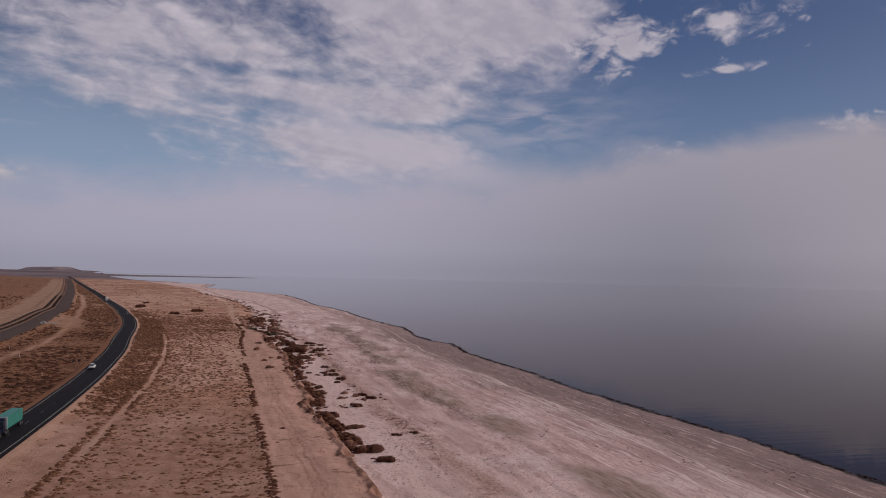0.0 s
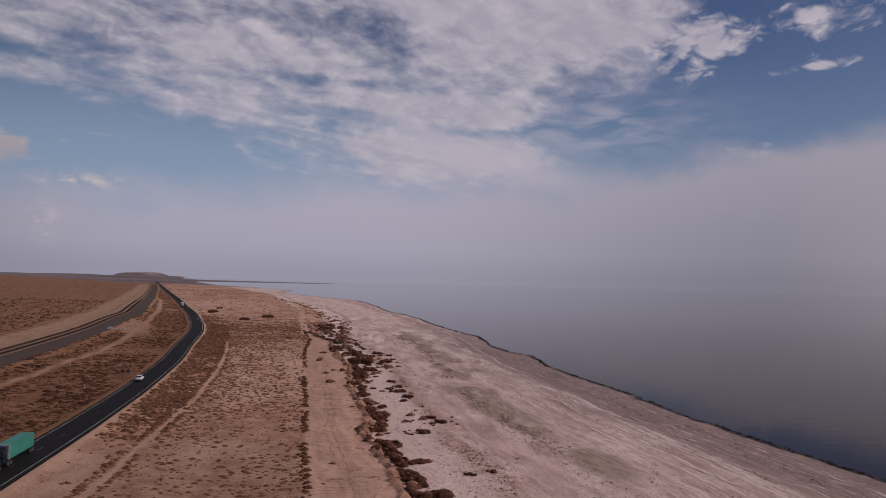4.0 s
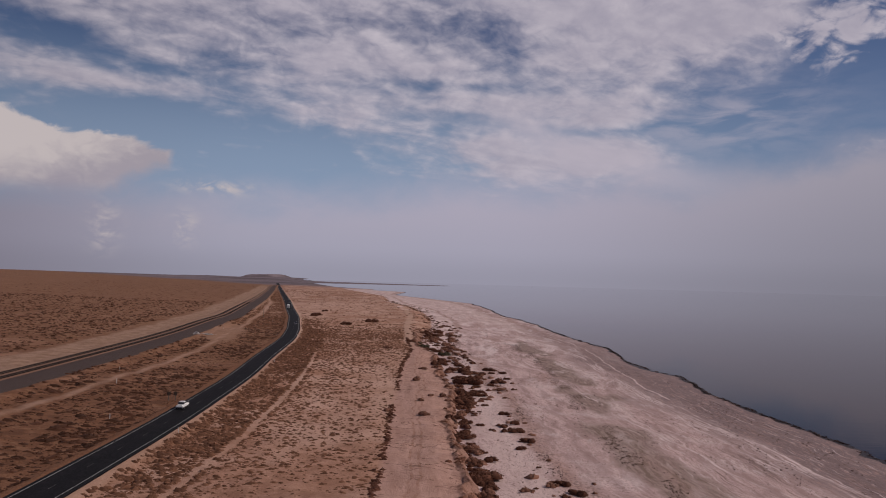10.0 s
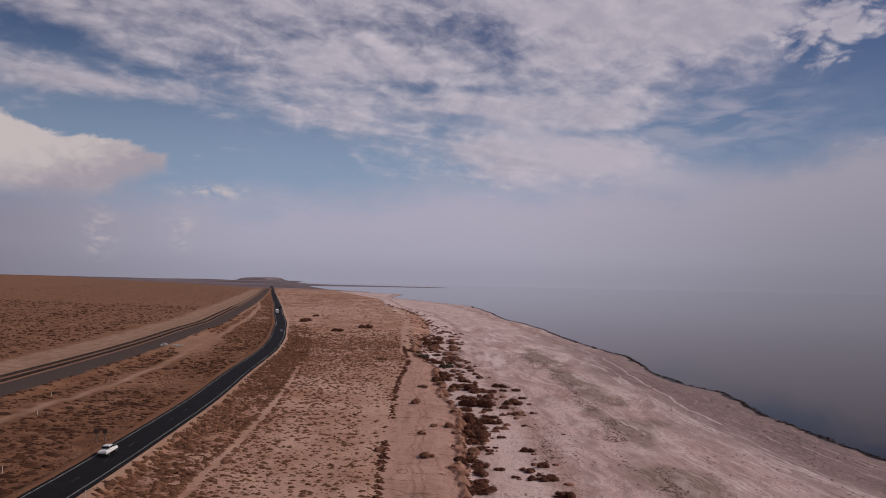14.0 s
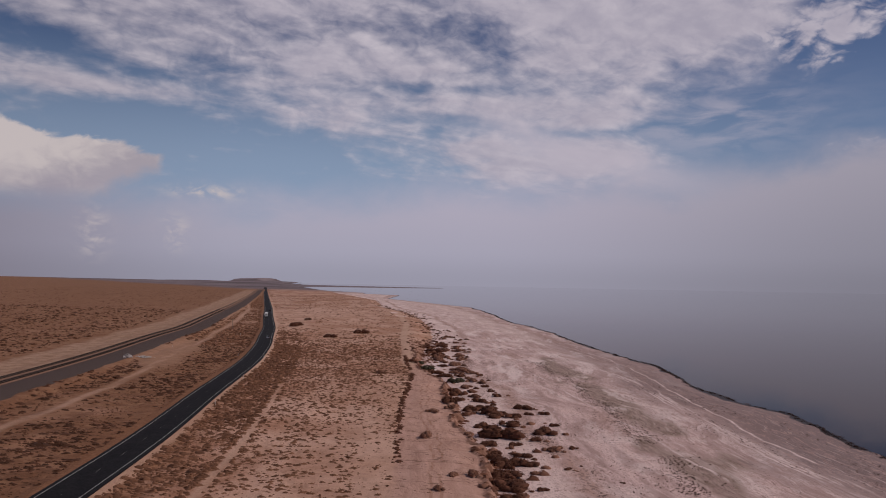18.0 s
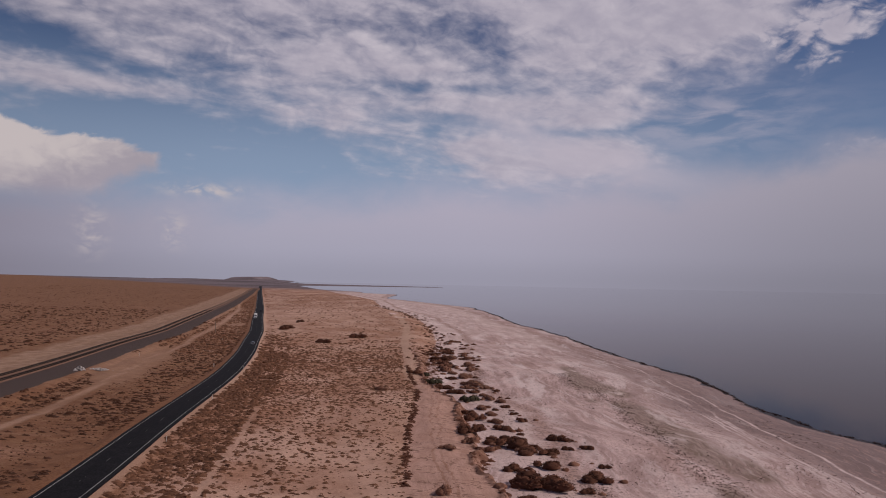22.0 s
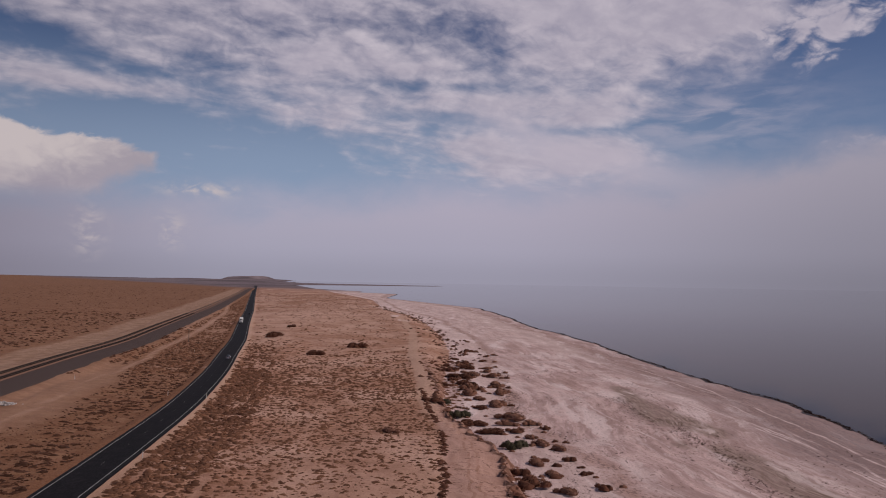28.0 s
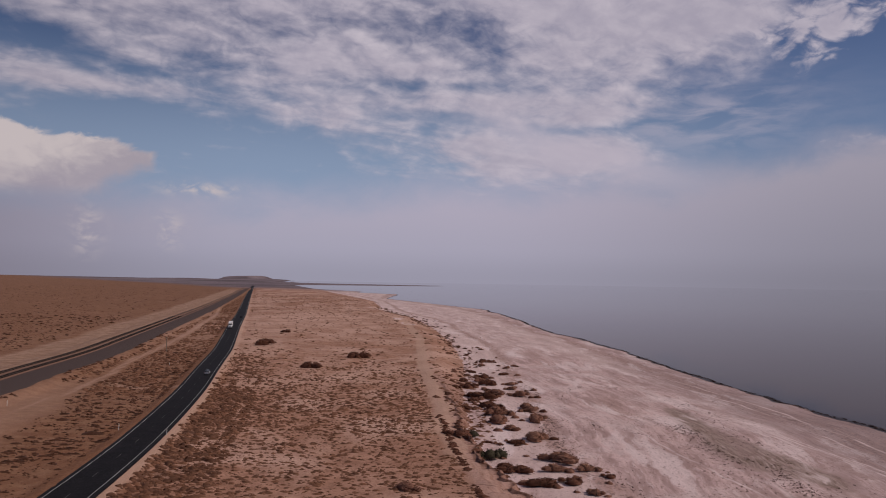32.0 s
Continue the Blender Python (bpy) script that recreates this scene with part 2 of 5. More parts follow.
def simple(name, a, b, scale=2.0, rough=0.8, metal=0.0, relief=0.2, gloss=0.5):
    """A surface of two close tones, with fine relief."""
    m, k, bsdf = material(name)
    at = k.add("ShaderNodeTexCoord").outputs["Object"]
    n = k.noise(at, scale, 6.0, 0.6)
    fine = k.noise(at, scale * 9, 3.0)
    info = k.add("ShaderNodeObjectInfo").outputs["Random"]
    f = k.ramp(k.m("ADD", n, k.m("MULTIPLY", k.m("SUBTRACT", info, 0.5), 0.2)), 0.32, 0.68)
    k.put(bsdf.inputs["Base Color"], k.mix(f, a, b))
    k.put(bsdf.inputs["Roughness"], k.ramp(fine, 0.2, 0.8, max(rough - 0.12, 0.02), min(rough + 0.1, 1)))
    bsdf.inputs["Metallic"].default_value = metal
    bsdf.inputs["Specular IOR Level"].default_value = gloss
    if relief:
        bump(k, bsdf, fine, relief, 0.02)
    return m


def ground_material():
    m, k, bsdf = material("desert_ground")
    p = where(k)

    def attr(name):
        n = k.add("ShaderNodeAttribute")
        n.attribute_name = name
        return n.outputs["Color"], n.outputs["Alpha"]

    a, strip = attr("zone_a")
    beach, bench, ballast = k.xyz(a)
    b, track = attr("zone_b")
    wet, salt, patch = k.xyz(b)
    c, verge = attr("zone_c")
    across, along, far_haze = k.xyz(c)
    d, rutway = attr("zone_d")
    west, lane_a, lane_b = k.xyz(d)
    g, lane_c = attr("zone_f")
    crust = k.xyz(g)[0]
    e, cliff = attr("zone_e")
    belt, bare, edge = k.xyz(e)
    flow = k.vec(k.m("MULTIPLY", across, 1.0), k.m("MULTIPLY", along, 0.15))
    wide = k.noise(p, 0.035, 5.0, 0.6)
    mid = k.noise(p, 0.22, 6.0, 0.62)
    fine = k.noise(p, 1.6, 5.0, 0.65)
    grit = k.noise(p, 7.0, 3.0, 0.6)
    streak = k.noise(flow, 0.28, 7.0, 0.66, 0.3)
    streak2 = k.noise(k.v("ADD", flow, (31.0, 7.0, 0.0)), 0.9, 5.0, 0.6, 0.2)
    # scrub land
    land = k.mix(k.ramp(mid, 0.35, 0.68), LAND_DARK, LAND)
    land = k.mix(k.ramp(wide, 0.46, 0.68), land, LAND_PALE)
    land = k.mix(k.m("MULTIPLY", k.ramp(fine, 0.50, 0.66), 0.55), land, LAND_DARK)
    dots = k.m("MULTIPLY", k.ramp(k.noise(k.v("MULTIPLY", p, (1.0, 0.55, 1.0)), 0.85, 3.0, 0.6), 0.54, 0.64), 0.7)
    brown = k.mix(k.ramp(mid, 0.35, 0.68), WEST_DARK, WEST)
    brown = k.mix(k.m("MULTIPLY", k.ramp(wide, 0.50, 0.70), 0.7), brown, LAND)
    thatch = k.noise(k.v("MULTIPLY", p, (0.6, 1.0, 1.0)), 0.30, 5.0, 0.62, 0.4)
    brown = k.mix(k.m("MULTIPLY", k.ramp(thatch, 0.50, 0.62), 0.6), brown, THATCH)
    brown = k.mix(k.m("MULTIPLY", k.ramp(thatch, 0.46, 0.36), 0.55), brown, LAND_TAN)
    land = k.mix(k.m("MULTIPLY", edge, k.ramp(thatch, 0.40, 0.56, 0.25, 0.85)), land, WEST)
    tan = k.mix(k.ramp(k.m("ADD", thatch, k.m("MULTIPLY", k.m("SUBTRACT", mid, 0.5), 0.6)), 0.36, 0.60), LAND_TAN, WEST)
    brown = k.mix(k.ramp(along, 280.0, 520.0, 0.15, 0.80), brown, tan)
    land = k.mix(west, land, brown)
    flats = k.m("MULTIPLY", k.ramp(along, 420.0, 700.0), k.m("SUBTRACT", 1.0, west))
    sweep = k.noise(k.v("MULTIPLY", p, (0.5, 0.22, 1.0)), 0.045, 6.0, 0.62, 0.8)
    land = k.mix(k.m("MULTIPLY", k.m("MULTIPLY", k.ramp(sweep, 0.48, 0.62), flats), 0.75), land, LAND_PALE)
    land = k.mix(k.m("MULTIPLY", k.m("MULTIPLY", k.ramp(sweep, 0.45, 0.34), flats), 0.6), land, LAND_DARK)
    near = k.m("MULTIPLY", k.ramp(along, 240.0, 170.0), k.m("SUBTRACT", 1.0, west))
    land = k.mix(k.m("MULTIPLY", near, 0.65), land, k.mix(k.ramp(mid, 0.36, 0.64), NEAR_DARK, NEAR_TONE))
    land = k.mix(k.m("MULTIPLY", bare, k.ramp(wide, 0.40, 0.60, 0.45, 1.0)), land, LAND_PALE)
    land = k.mix(k.m("MULTIPLY", dots, k.ramp(along, 380.0, 900.0, 0.22, 0.45)), land, SCRUB_TONE)
    # bench of bare silt
    silt = k.mix(k.ramp(k.noise(flow, 0.5, 6.0, 0.6), 0.3, 0.7), BENCH_DARK, BENCH)
    col = k.mix(bench, land, silt)
    for o in (-0.95, 0.95):
        rut = k.m("ABSOLUTE", k.m("ADD", rutway, o))
        col = k.mix(k.m("MULTIPLY", k.m("MULTIPLY", k.ramp(rut, 0.42, 0.20), bench), k.ramp(mid, 0.35, 0.6, 0.15, 0.55)), col, LAND_DARK)
    crack = k.m("ABSOLUTE", k.m("SUBTRACT", k.noise(k.v("MULTIPLY", p, (0.35, 1.0, 1.0)), 0.13, 4.0, 0.6, 0.8), 0.5))
    col = k.mix(k.m("MULTIPLY", k.m("MULTIPLY", k.ramp(crack, 0.010, 0.003), bench), 0.6), col, SCRUB_TONE)
    col = k.mix(k.m("MULTIPLY", cliff, k.ramp(k.noise(k.v("MULTIPLY", p, (0.3, 1.0, 0.5)), 0.7, 4.0, 0.6), 0.35, 0.62, 0.45, 1.0)), col, CLIFF)
    # pale beach with salt, streaks along the shore and damp patches
    sand = k.mix(k.ramp(streak, 0.38, 0.62), BEACH_DARK, BEACH)
    sand = k.mix(k.m("MULTIPLY", k.ramp(wide, 0.48, 0.64), 0.5), sand, BEACH_PALE)
    sand = k.mix(k.m("MULTIPLY", k.ramp(streak2, 0.54, 0.68), 0.5), sand, BEACH_PALE)
    sand = k.mix(k.m("MULTIPLY", k.ramp(fine, 0.52, 0.66), 0.45), sand, BEACH_DARK)
    sand = k.mix(k.m("MULTIPLY", k.ramp(k.m("ADD", salt, k.m("MULTIPLY", k.m("SUBTRACT", mid, 0.5), 0.9)), 0.35, 0.75), 0.8), sand, SALT)
    spread = k.m("ADD", patch, k.m("MULTIPLY", k.m("SUBTRACT", k.m("ADD", mid, k.m("ADD", streak, streak2)), 1.5), 0.55))
    sand = k.mix(k.m("MULTIPLY", k.ramp(spread, 0.16, 0.62), 0.92), sand, k.mix(k.ramp(streak2, 0.4, 0.6), DAMP, DAMP_PALE))
    # pebbly belts
    sand = k.mix(k.m("MULTIPLY", belt, k.ramp(streak2, 0.38, 0.60, 0.45, 0.95)), sand, BELT)
    drift = k.noise(k.vec(k.m("MULTIPLY", across, 1.0), k.m("MULTIPLY", along, 0.22)), 0.11, 5.0, 0.6, 0.5)
    sand = k.mix(k.m("MULTIPLY", k.ramp(drift, 0.50, 0.66), 0.35), sand, BEACH_DARK)
    sand = k.mix(k.m("MULTIPLY", k.m("MULTIPLY", k.ramp(drift, 0.47, 0.36), k.ramp(along, 330.0, 560.0, 0.3, 1.0)), 0.85), sand, BEACH_PALE)
    grain = k.noise(k.v("MULTIPLY", p, (1.0, 0.6, 1.0)), 1.35, 4.0, 0.65)
    speck = k.ramp(k.m("ADD", grain, k.m("ADD", k.m("ADD", k.m("MULTIPLY", patch, -0.03), k.m("MULTIPLY", belt, 0.09)), k.m("MULTIPLY", k.m("SUBTRACT", mid, 0.5), 0.30))), 0.585, 0.665)
    sand = k.mix(k.m("MULTIPLY", speck, 0.75), sand, WRACK)
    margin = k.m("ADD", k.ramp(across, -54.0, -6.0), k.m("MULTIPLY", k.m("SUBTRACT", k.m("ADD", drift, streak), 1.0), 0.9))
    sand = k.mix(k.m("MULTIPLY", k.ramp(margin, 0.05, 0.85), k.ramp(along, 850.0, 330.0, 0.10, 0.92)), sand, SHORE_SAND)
    sand = k.mix(k.m("MULTIPLY", k.ramp(k.noise(k.v("MULTIPLY", flow, (1.0, 1.3, 1.0)), 0.75, 5.0, 0.65, 0.6), 0.53, 0.62), k.m("MULTIPLY", k.ramp(across, -75.0, -40.0, 0.30, 0.80), k.ramp(along, 700.0, 350.0, 0.45, 1.0))), sand, BEACH_DARK)
    pebble = k.noise(k.v("MULTIPLY", p, (1.0, 0.55, 1.0)), 2.6, 4.0, 0.62)
    sand = k.mix(k.m("MULTIPLY", k.ramp(k.m("ADD", pebble, k.m("MULTIPLY", k.m("SUBTRACT", streak, 0.5), 0.5)), 0.54, 0.64), k.ramp(along, 560.0, 300.0, 0.25, 0.70)), sand, BEACH_DARK)
    ridge = k.noise(k.vec(across, k.m("MULTIPLY", along, 0.022)), 0.95, 4.0, 0.6, 0.35)
    zone = k.m("MULTIPLY", k.ramp(across, -66.0, -50.0), k.m("MULTIPLY", k.ramp(across, -4.0, -10.0), k.ramp(along, 760.0, 420.0, 0.3, 1.0)))
    sand = k.mix(k.m("MULTIPLY", k.m("MULTIPLY", k.ramp(ridge, 0.545, 0.60), k.ramp(streak2, 0.46, 0.60, 0.05, 1.0)), k.m("MULTIPLY", zone, k.ramp(along, 420.0, 240.0, 0.22, 0.60))), sand, BEACH_PALE)
    sand = k.mix(k.m("MULTIPLY", k.m("MULTIPLY", k.ramp(ridge, 0.455, 0.41), k.ramp(streak, 0.46, 0.60, 0.05, 1.0)), k.m("MULTIPLY", zone, k.ramp(along, 420.0, 240.0, 0.30, 0.75))), sand, WRACK)
    # wheel tracks
    for lane, offs in ((lane_a, (-2.6, 4.0)), (lane_b, (-1.5, 0.0, 1.2)), (lane_c, (0.0,))):
        for o in offs:
            wob = k.m("ADD", k.m("SUBTRACT", lane, o), k.m("MULTIPLY", k.m("SUBTRACT", k.noise(k.vec(o * 7.1, along), 0.03, 3.0, 0.6), 0.5), 8.0))
            rut = k.m("ABSOLUTE", wob)
            f = k.m("MULTIPLY", k.m("MULTIPLY", k.ramp(thatch, 0.38, 0.58, 0.5, 1.0), k.ramp(k.noise(k.vec(o * 3.7, along), 0.035, 3.0), 0.40, 0.60, 0.10, 0.80)), k.ramp(along, 520.0, 760.0, 1.0, 0.35))
            sand = k.mix(k.m("MULTIPLY", k.ramp(rut, 1.1, 0.55), k.m("MULTIPLY", f, 0.55)), sand, BEACH_DARK)
            sand = k.mix(k.m("MULTIPLY", k.ramp(rut, 0.62, 0.20), f), sand, BEACH_PALE)
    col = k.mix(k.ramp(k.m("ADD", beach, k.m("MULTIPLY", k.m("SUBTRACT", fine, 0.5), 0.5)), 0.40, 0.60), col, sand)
    col = k.mix(k.ramp(crust, 0.2, 0.6), col, SALT)
    col = k.mix(k.m("MULTIPLY", strip, k.ramp(mid, 0.1, 0.6, 0.7, 1.0)), col, k.mix(k.ramp(mid, 0.35, 0.65), STRIP_DARK, STRIP))
    col = k.mix(k.m("MULTIPLY", verge, 0.85), col, k.mix(k.ramp(fine, 0.35, 0.65), VERGE_DARK, VERGE))
    col = k.mix(k.m("MULTIPLY", track, k.ramp(fine, 0.2, 0.6, 0.55, 1.0)), col, TRACK)
    col = k.mix(k.ramp(k.m("ADD", ballast, k.m("MULTIPLY", k.m("SUBTRACT", fine, 0.5), 0.6)), 0.40, 0.6), col, k.mix(k.ramp(grit, 0.3, 0.7), GRAVEL_DARK, GRAVEL))
    # distant land: aerial haze put into the colour as purple-grey, in two banded tones
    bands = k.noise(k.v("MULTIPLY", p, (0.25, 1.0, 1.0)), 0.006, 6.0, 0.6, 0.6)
    col = k.mix(far_haze, col, k.mix(k.ramp(bands, 0.42, 0.58), FAR_HAZED_DARK, FAR_HAZED))
    col = k.mix(k.ramp(k.m("ADD", wet, k.m("MULTIPLY", k.m("SUBTRACT", fine, 0.5), 1.2)), 0.35, 0.65), col, MUD)
    col = k.mix(k.m("MULTIPLY", k.ramp(grit, 0.45, 0.75), 0.16), col, (0.05, 0.03, 0.025))
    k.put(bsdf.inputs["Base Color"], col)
    k.put(bsdf.inputs["Roughness"], k.ramp(wet, 0.3, 0.8, 0.93, 0.45))
    bsdf.inputs["Specular IOR Level"].default_value = 0.12
    height = k.m("ADD", k.m("MULTIPLY", fine, 0.35), k.m("ADD", k.m("MULTIPLY", grit, 0.10), k.m("MULTIPLY", streak2, 0.10)))
    bump(k, bsdf, k.m("MULTIPLY", height, k.ramp(beach, 0.2, 0.8, 1.0, 0.45)), 0.9, 0.7)
    return m


LAND, LAND_DARK, LAND_PALE, LAND_TAN = (0.440, 0.236, 0.160), (0.275, 0.132, 0.082), (0.53, 0.325, 0.245), (0.268, 0.138, 0.080)
WEST, WEST_DARK, THATCH = (0.212, 0.097, 0.053), (0.145, 0.063, 0.034), (0.085, 0.037, 0.021)
BENCH, BENCH_DARK, CLIFF = (0.50, 0.298, 0.236), (0.385, 0.217, 0.166), (0.175, 0.083, 0.056)
BEACH, BEACH_DARK, BEACH_PALE, SALT, DAMP, DAMP_PALE = (0.66, 0.462, 0.428), (0.37, 0.242, 0.218), (0.74, 0.585, 0.556), (0.64, 0.470, 0.428), (0.185, 0.122, 0.092), (0.33, 0.236, 0.200)
NEAR_TONE, NEAR_DARK = (0.33, 0.190, 0.146), (0.225, 0.122, 0.090)
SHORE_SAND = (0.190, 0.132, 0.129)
SCRUB_TONE = (0.095, 0.042, 0.025)
WRACK, BELT = (0.20, 0.125, 0.105), (0.41, 0.248, 0.205)
STRIP, STRIP_DARK, TRACK = (0.37, 0.226, 0.156), (0.275, 0.158, 0.104), (0.47, 0.295, 0.215)
VERGE, VERGE_DARK = (0.27, 0.125, 0.066), (0.185, 0.080, 0.041)
GRAVEL, GRAVEL_DARK = (0.098, 0.066, 0.057), (0.056, 0.039, 0.035)
FAR_HAZED, FAR_HAZED_DARK, MUD = (0.205, 0.158, 0.168), (0.115, 0.086, 0.093), (0.034, 0.025, 0.025)
GROUND = ground_material()


def water_material():
    m, k, bsdf = material("lake_water")
    p = where(k)
    bsdf.inputs["Base Color"].default_value = (0.020, 0.007, 0.009, 1)
    bsdf.inputs["IOR"].default_value = 1.125
    bsdf.inputs["Roughness"].default_value = 0.015
    a = k.noise(k.v("MULTIPLY", p, (0.07, 1.0, 1.0)), 0.42, 3.0, 0.5, 0.3)
    b = k.noise(k.v("MULTIPLY", p, (0.12, 0.5, 1.0)), 0.35, 3.0, 0.5, 0.6)
    calm = k.ramp(k.xyz(p)[1], 180.0, 480.0, 1.0, 0.0)
    bump(k, bsdf, k.m("MULTIPLY", k.m("ADD", a, k.m("MULTIPLY", b, 0.3)), calm), 0.13, 0.15)
    return m


WATER = water_material()
ASPHALT = simple("asphalt", (0.009, 0.0078, 0.0088), (0.016, 0.0138, 0.0148), 0.35, 0.80, 0, 0.1, 0.09)
PAINT = simple("road_paint", (0.26, 0.25, 0.235), (0.46, 0.45, 0.43), 1.5, 0.8, 0, 0.2, 0.2)
WORN_PAINT = simple("worn_paint", (0.05, 0.047, 0.044), (0.17, 0.16, 0.145), 2.0, 0.8)
RAIL_STEEL = simple("rail_steel", (0.035, 0.022, 0.018), (0.065, 0.042, 0.034), 2.0, 0.7, 0.0, 0.2, 0.2)
TIE = simple("tie_wood", (0.026, 0.017, 0.014), (0.052, 0.035, 0.028), 1.0, 0.9, 0, 0.2, 0.1)
WOOD = simple("grey_wood", (0.10, 0.075, 0.06), (0.19, 0.15, 0.12), 3.0, 0.9)


def foliage(name, a, b):
    m, k, bsdf = material(name)
    g = k.add("ShaderNodeNewGeometry")
    r = k.add("ShaderNodeObjectInfo").outputs["Random"]
    f = k.m("ADD", k.m("MULTIPLY", g.outputs["Random Per Island"], 0.7), k.m("MULTIPLY", r, 0.3))
    k.put(bsdf.inputs["Base Color"], k.mix(f, a, b))
    bsdf.inputs["Roughness"].default_value = 0.9
    bsdf.inputs["Specular IOR Level"].default_value = 0.15
    return m


SCRUB = foliage("dry_scrub", (0.072, 0.031, 0.018), (0.220, 0.102, 0.060))
BUSH_DARK = foliage("dark_saltbush", (0.060, 0.023, 0.014), (0.165, 0.067, 0.042))
BUSH_BROWN = foliage("brown_saltbush", (0.15, 0.066, 0.043), (0.28, 0.138, 0.094))
BUSH_GREEN = foliage("green_saltbush", (0.028, 0.025, 0.015), (0.070, 0.058, 0.036))
WEST_SCRUB = foliage("thatchy_scrub", (0.042, 0.018, 0.010), (0.118, 0.050, 0.029))
STEM = simple("stem_bark", (0.07, 0.045, 0.03), (0.13, 0.09, 0.065), 6.0, 0.9)


# ---- the lie of the land: x of each line as y runs on ----
def curve(pairs, soft=12.0):
    ys = np.arange(-400.0, 5200.0, 4.0)
    xs = np.interp(ys, [p[0] for p in pairs], [p[1] for p in pairs])
    n = int(soft // 4)
    if n:
        w = np.hanning(2 * n + 3)
        xs = np.convolve(np.pad(xs, n + 1, mode="edge"), w / w.sum(), "valid")
    return lambda y: np.interp(y, ys, xs)


ROAD_X = curve([(-400, -51.7), (160, -54.3), (200, -55.0), (263, -57.5), (349, -64.7), (399, -72.2), (436, -76.6), (462, -79.5), (500, -84.9), (566, -97.7), (615, -109.7), (683, -125.2), (822, -162.9), (989, -206.5), (1286, -287.6), (1633, -382.2), (2243, -547.0), (5200, -1345.0)], 40)
RAIL_X = curve([(-400, -100.3), (0, -113.3), (200, -121.3), (323, -129.7), (408, -137.7), (480, -146.3), (549, -158.8), (593, -166.3), (641, -171.8), (675, -180.3), (833, -216.6), (1046, -265.5), (1619, -407.0), (1831, -462.0), (2300, -578.0), (5200, -1385.0)], 60)
VEG_X = curve([(-400, 10.2), (144, 3.2), (207, -0.8), (251, -2.2), (299, -5.4), (345, -7.2), (399, -10.3), (460, -10.0), (485, -11.2), (512, -15.4), (541, -18.0), (600, -22.6), (700, -35.6), (900, -74.6), (1260, -159.6), (1700, -259.6), (2200, -379.6), (5200, -1299.6)], 20)
CLIFF_X = curve([(-400, 30), (122, 22.7), (154, 20.7), (190, 16.2), (218, 13.9), (248, 15.2), (263, 13.6), (278, 10.8), (306, 11.4), (345, 12.3),
                 (362, 10), (383, 5.7), (430, 3.2), (463, 1.5), (476, -3), (505, -10.5), (585, -15.5), (648, -21), (792, -28), (919, -42),
                 (1045, -63), (1190, -106), (1499, -150), (1848, -248), (1908, -274), (2200, -350), (5200, -1290)], 8)
SHORE_X = curve([(-400, 160), (0, 145), (123, 137), (171, 134.5), (206, 129), (255, 124), (292, 123.3), (332, 118.4), (377, 115.5), (411, 119.4),
                 (424, 119.4), (440, 111.5), (478, 108.4), (497, 110.4), (550, 114), (577, 108.8), (606, 104.7), (655, 99.7), (746, 92.5), (758, 94.8),
                 (800, 88), (844, 84.7), (891, 72), (951, 66.8), (1048, 63.5), (1180, 52), (1225, 43), (1262, 44.6), (1290, 36), (1521, -60),
                 (1653, -118), (1700, -126), (1944, -122), (2010, -126), (2116, -235), (2240, -242), (2500, -420), (3000, -620), (3350, -640),
                 (3480, -300), (3600, -60), (3700, -10), (3800, -40), (3900, -300), (4100, -800), (4400, -1000), (5200, -1100)], 6)
DIRT_X = curve([(-400, -90), (200, -98), (302, -99.6), (343, -100.4), (387, -103.6), (431, -109.5), (457, -113), (506, -123.6), (550, -131.5), (590, -137.5), (631, -147.5),
                (673, -155), (718, -163.5), (813, -186), (967, -223), (1100, -263), (2200, -556), (5200, -1360)], 24)


def lattice(ix, iy):
    h = np.sin(ix * 127.1 + iy * 311.7) * 43758.5453
    return h - np.floor(h)


def vnoise(x, y):
    ix, iy = np.floor(x), np.floor(y)
    fx, fy = x - ix, y - iy
    fx, fy = fx * fx * (3 - 2 * fx), fy * fy * (3 - 2 * fy)
    a, b = lattice(ix, iy), lattice(ix + 1, iy)
    c, d = lattice(ix, iy + 1), lattice(ix + 1, iy + 1)
    return (a + (b - a) * fx) * (1 - fy) + (c + (d - c) * fx) * fy - 0.5


def fbm(x, y, n=4):
    total, amp = 0, 1.0
    for i in range(n):
        total = total + vnoise(x * 2 ** i + i * 17.3, y * 2 ** i - i * 9.1) * amp
        amp *= 0.5
    return total


def smooth(a, b, x):
    t = np.clip((x - a) / (b - a), 0, 1)
    return t * t * (3 - 2 * t)


def lines(y):
    """The x of all lines at y, kept in order from west to east."""
    road, rail, shore = ROAD_X(y), RAIL_X(y), SHORE_X(y)
    shore = shore + 1.2 * vnoise(y / 7.0, y * 0) + 0.9 * vnoise(y / 2.6, y * 0 + 5)
    worn = 1 - smooth(520, 700, y)
    cliff = CLIFF_X(y) + (2.0 * vnoise(y / 9.0, y * 0 + 3) + 1.8 * vnoise(y / 3.7, y * 0 + 8) + 1.5 * vnoise(y / 1.7, y * 0 + 15)) * worn
    foot = cliff + 2.6 + 1.6 * vnoise(y / 4.0, y * 0 + 12) - 0.7 * vnoise(y / 1.9, y * 0 + 15) + 14 * (1 - worn)
    veg = np.minimum(VEG_X(y), cliff - 2)
    return rail, road, veg, cliff, foot, shore


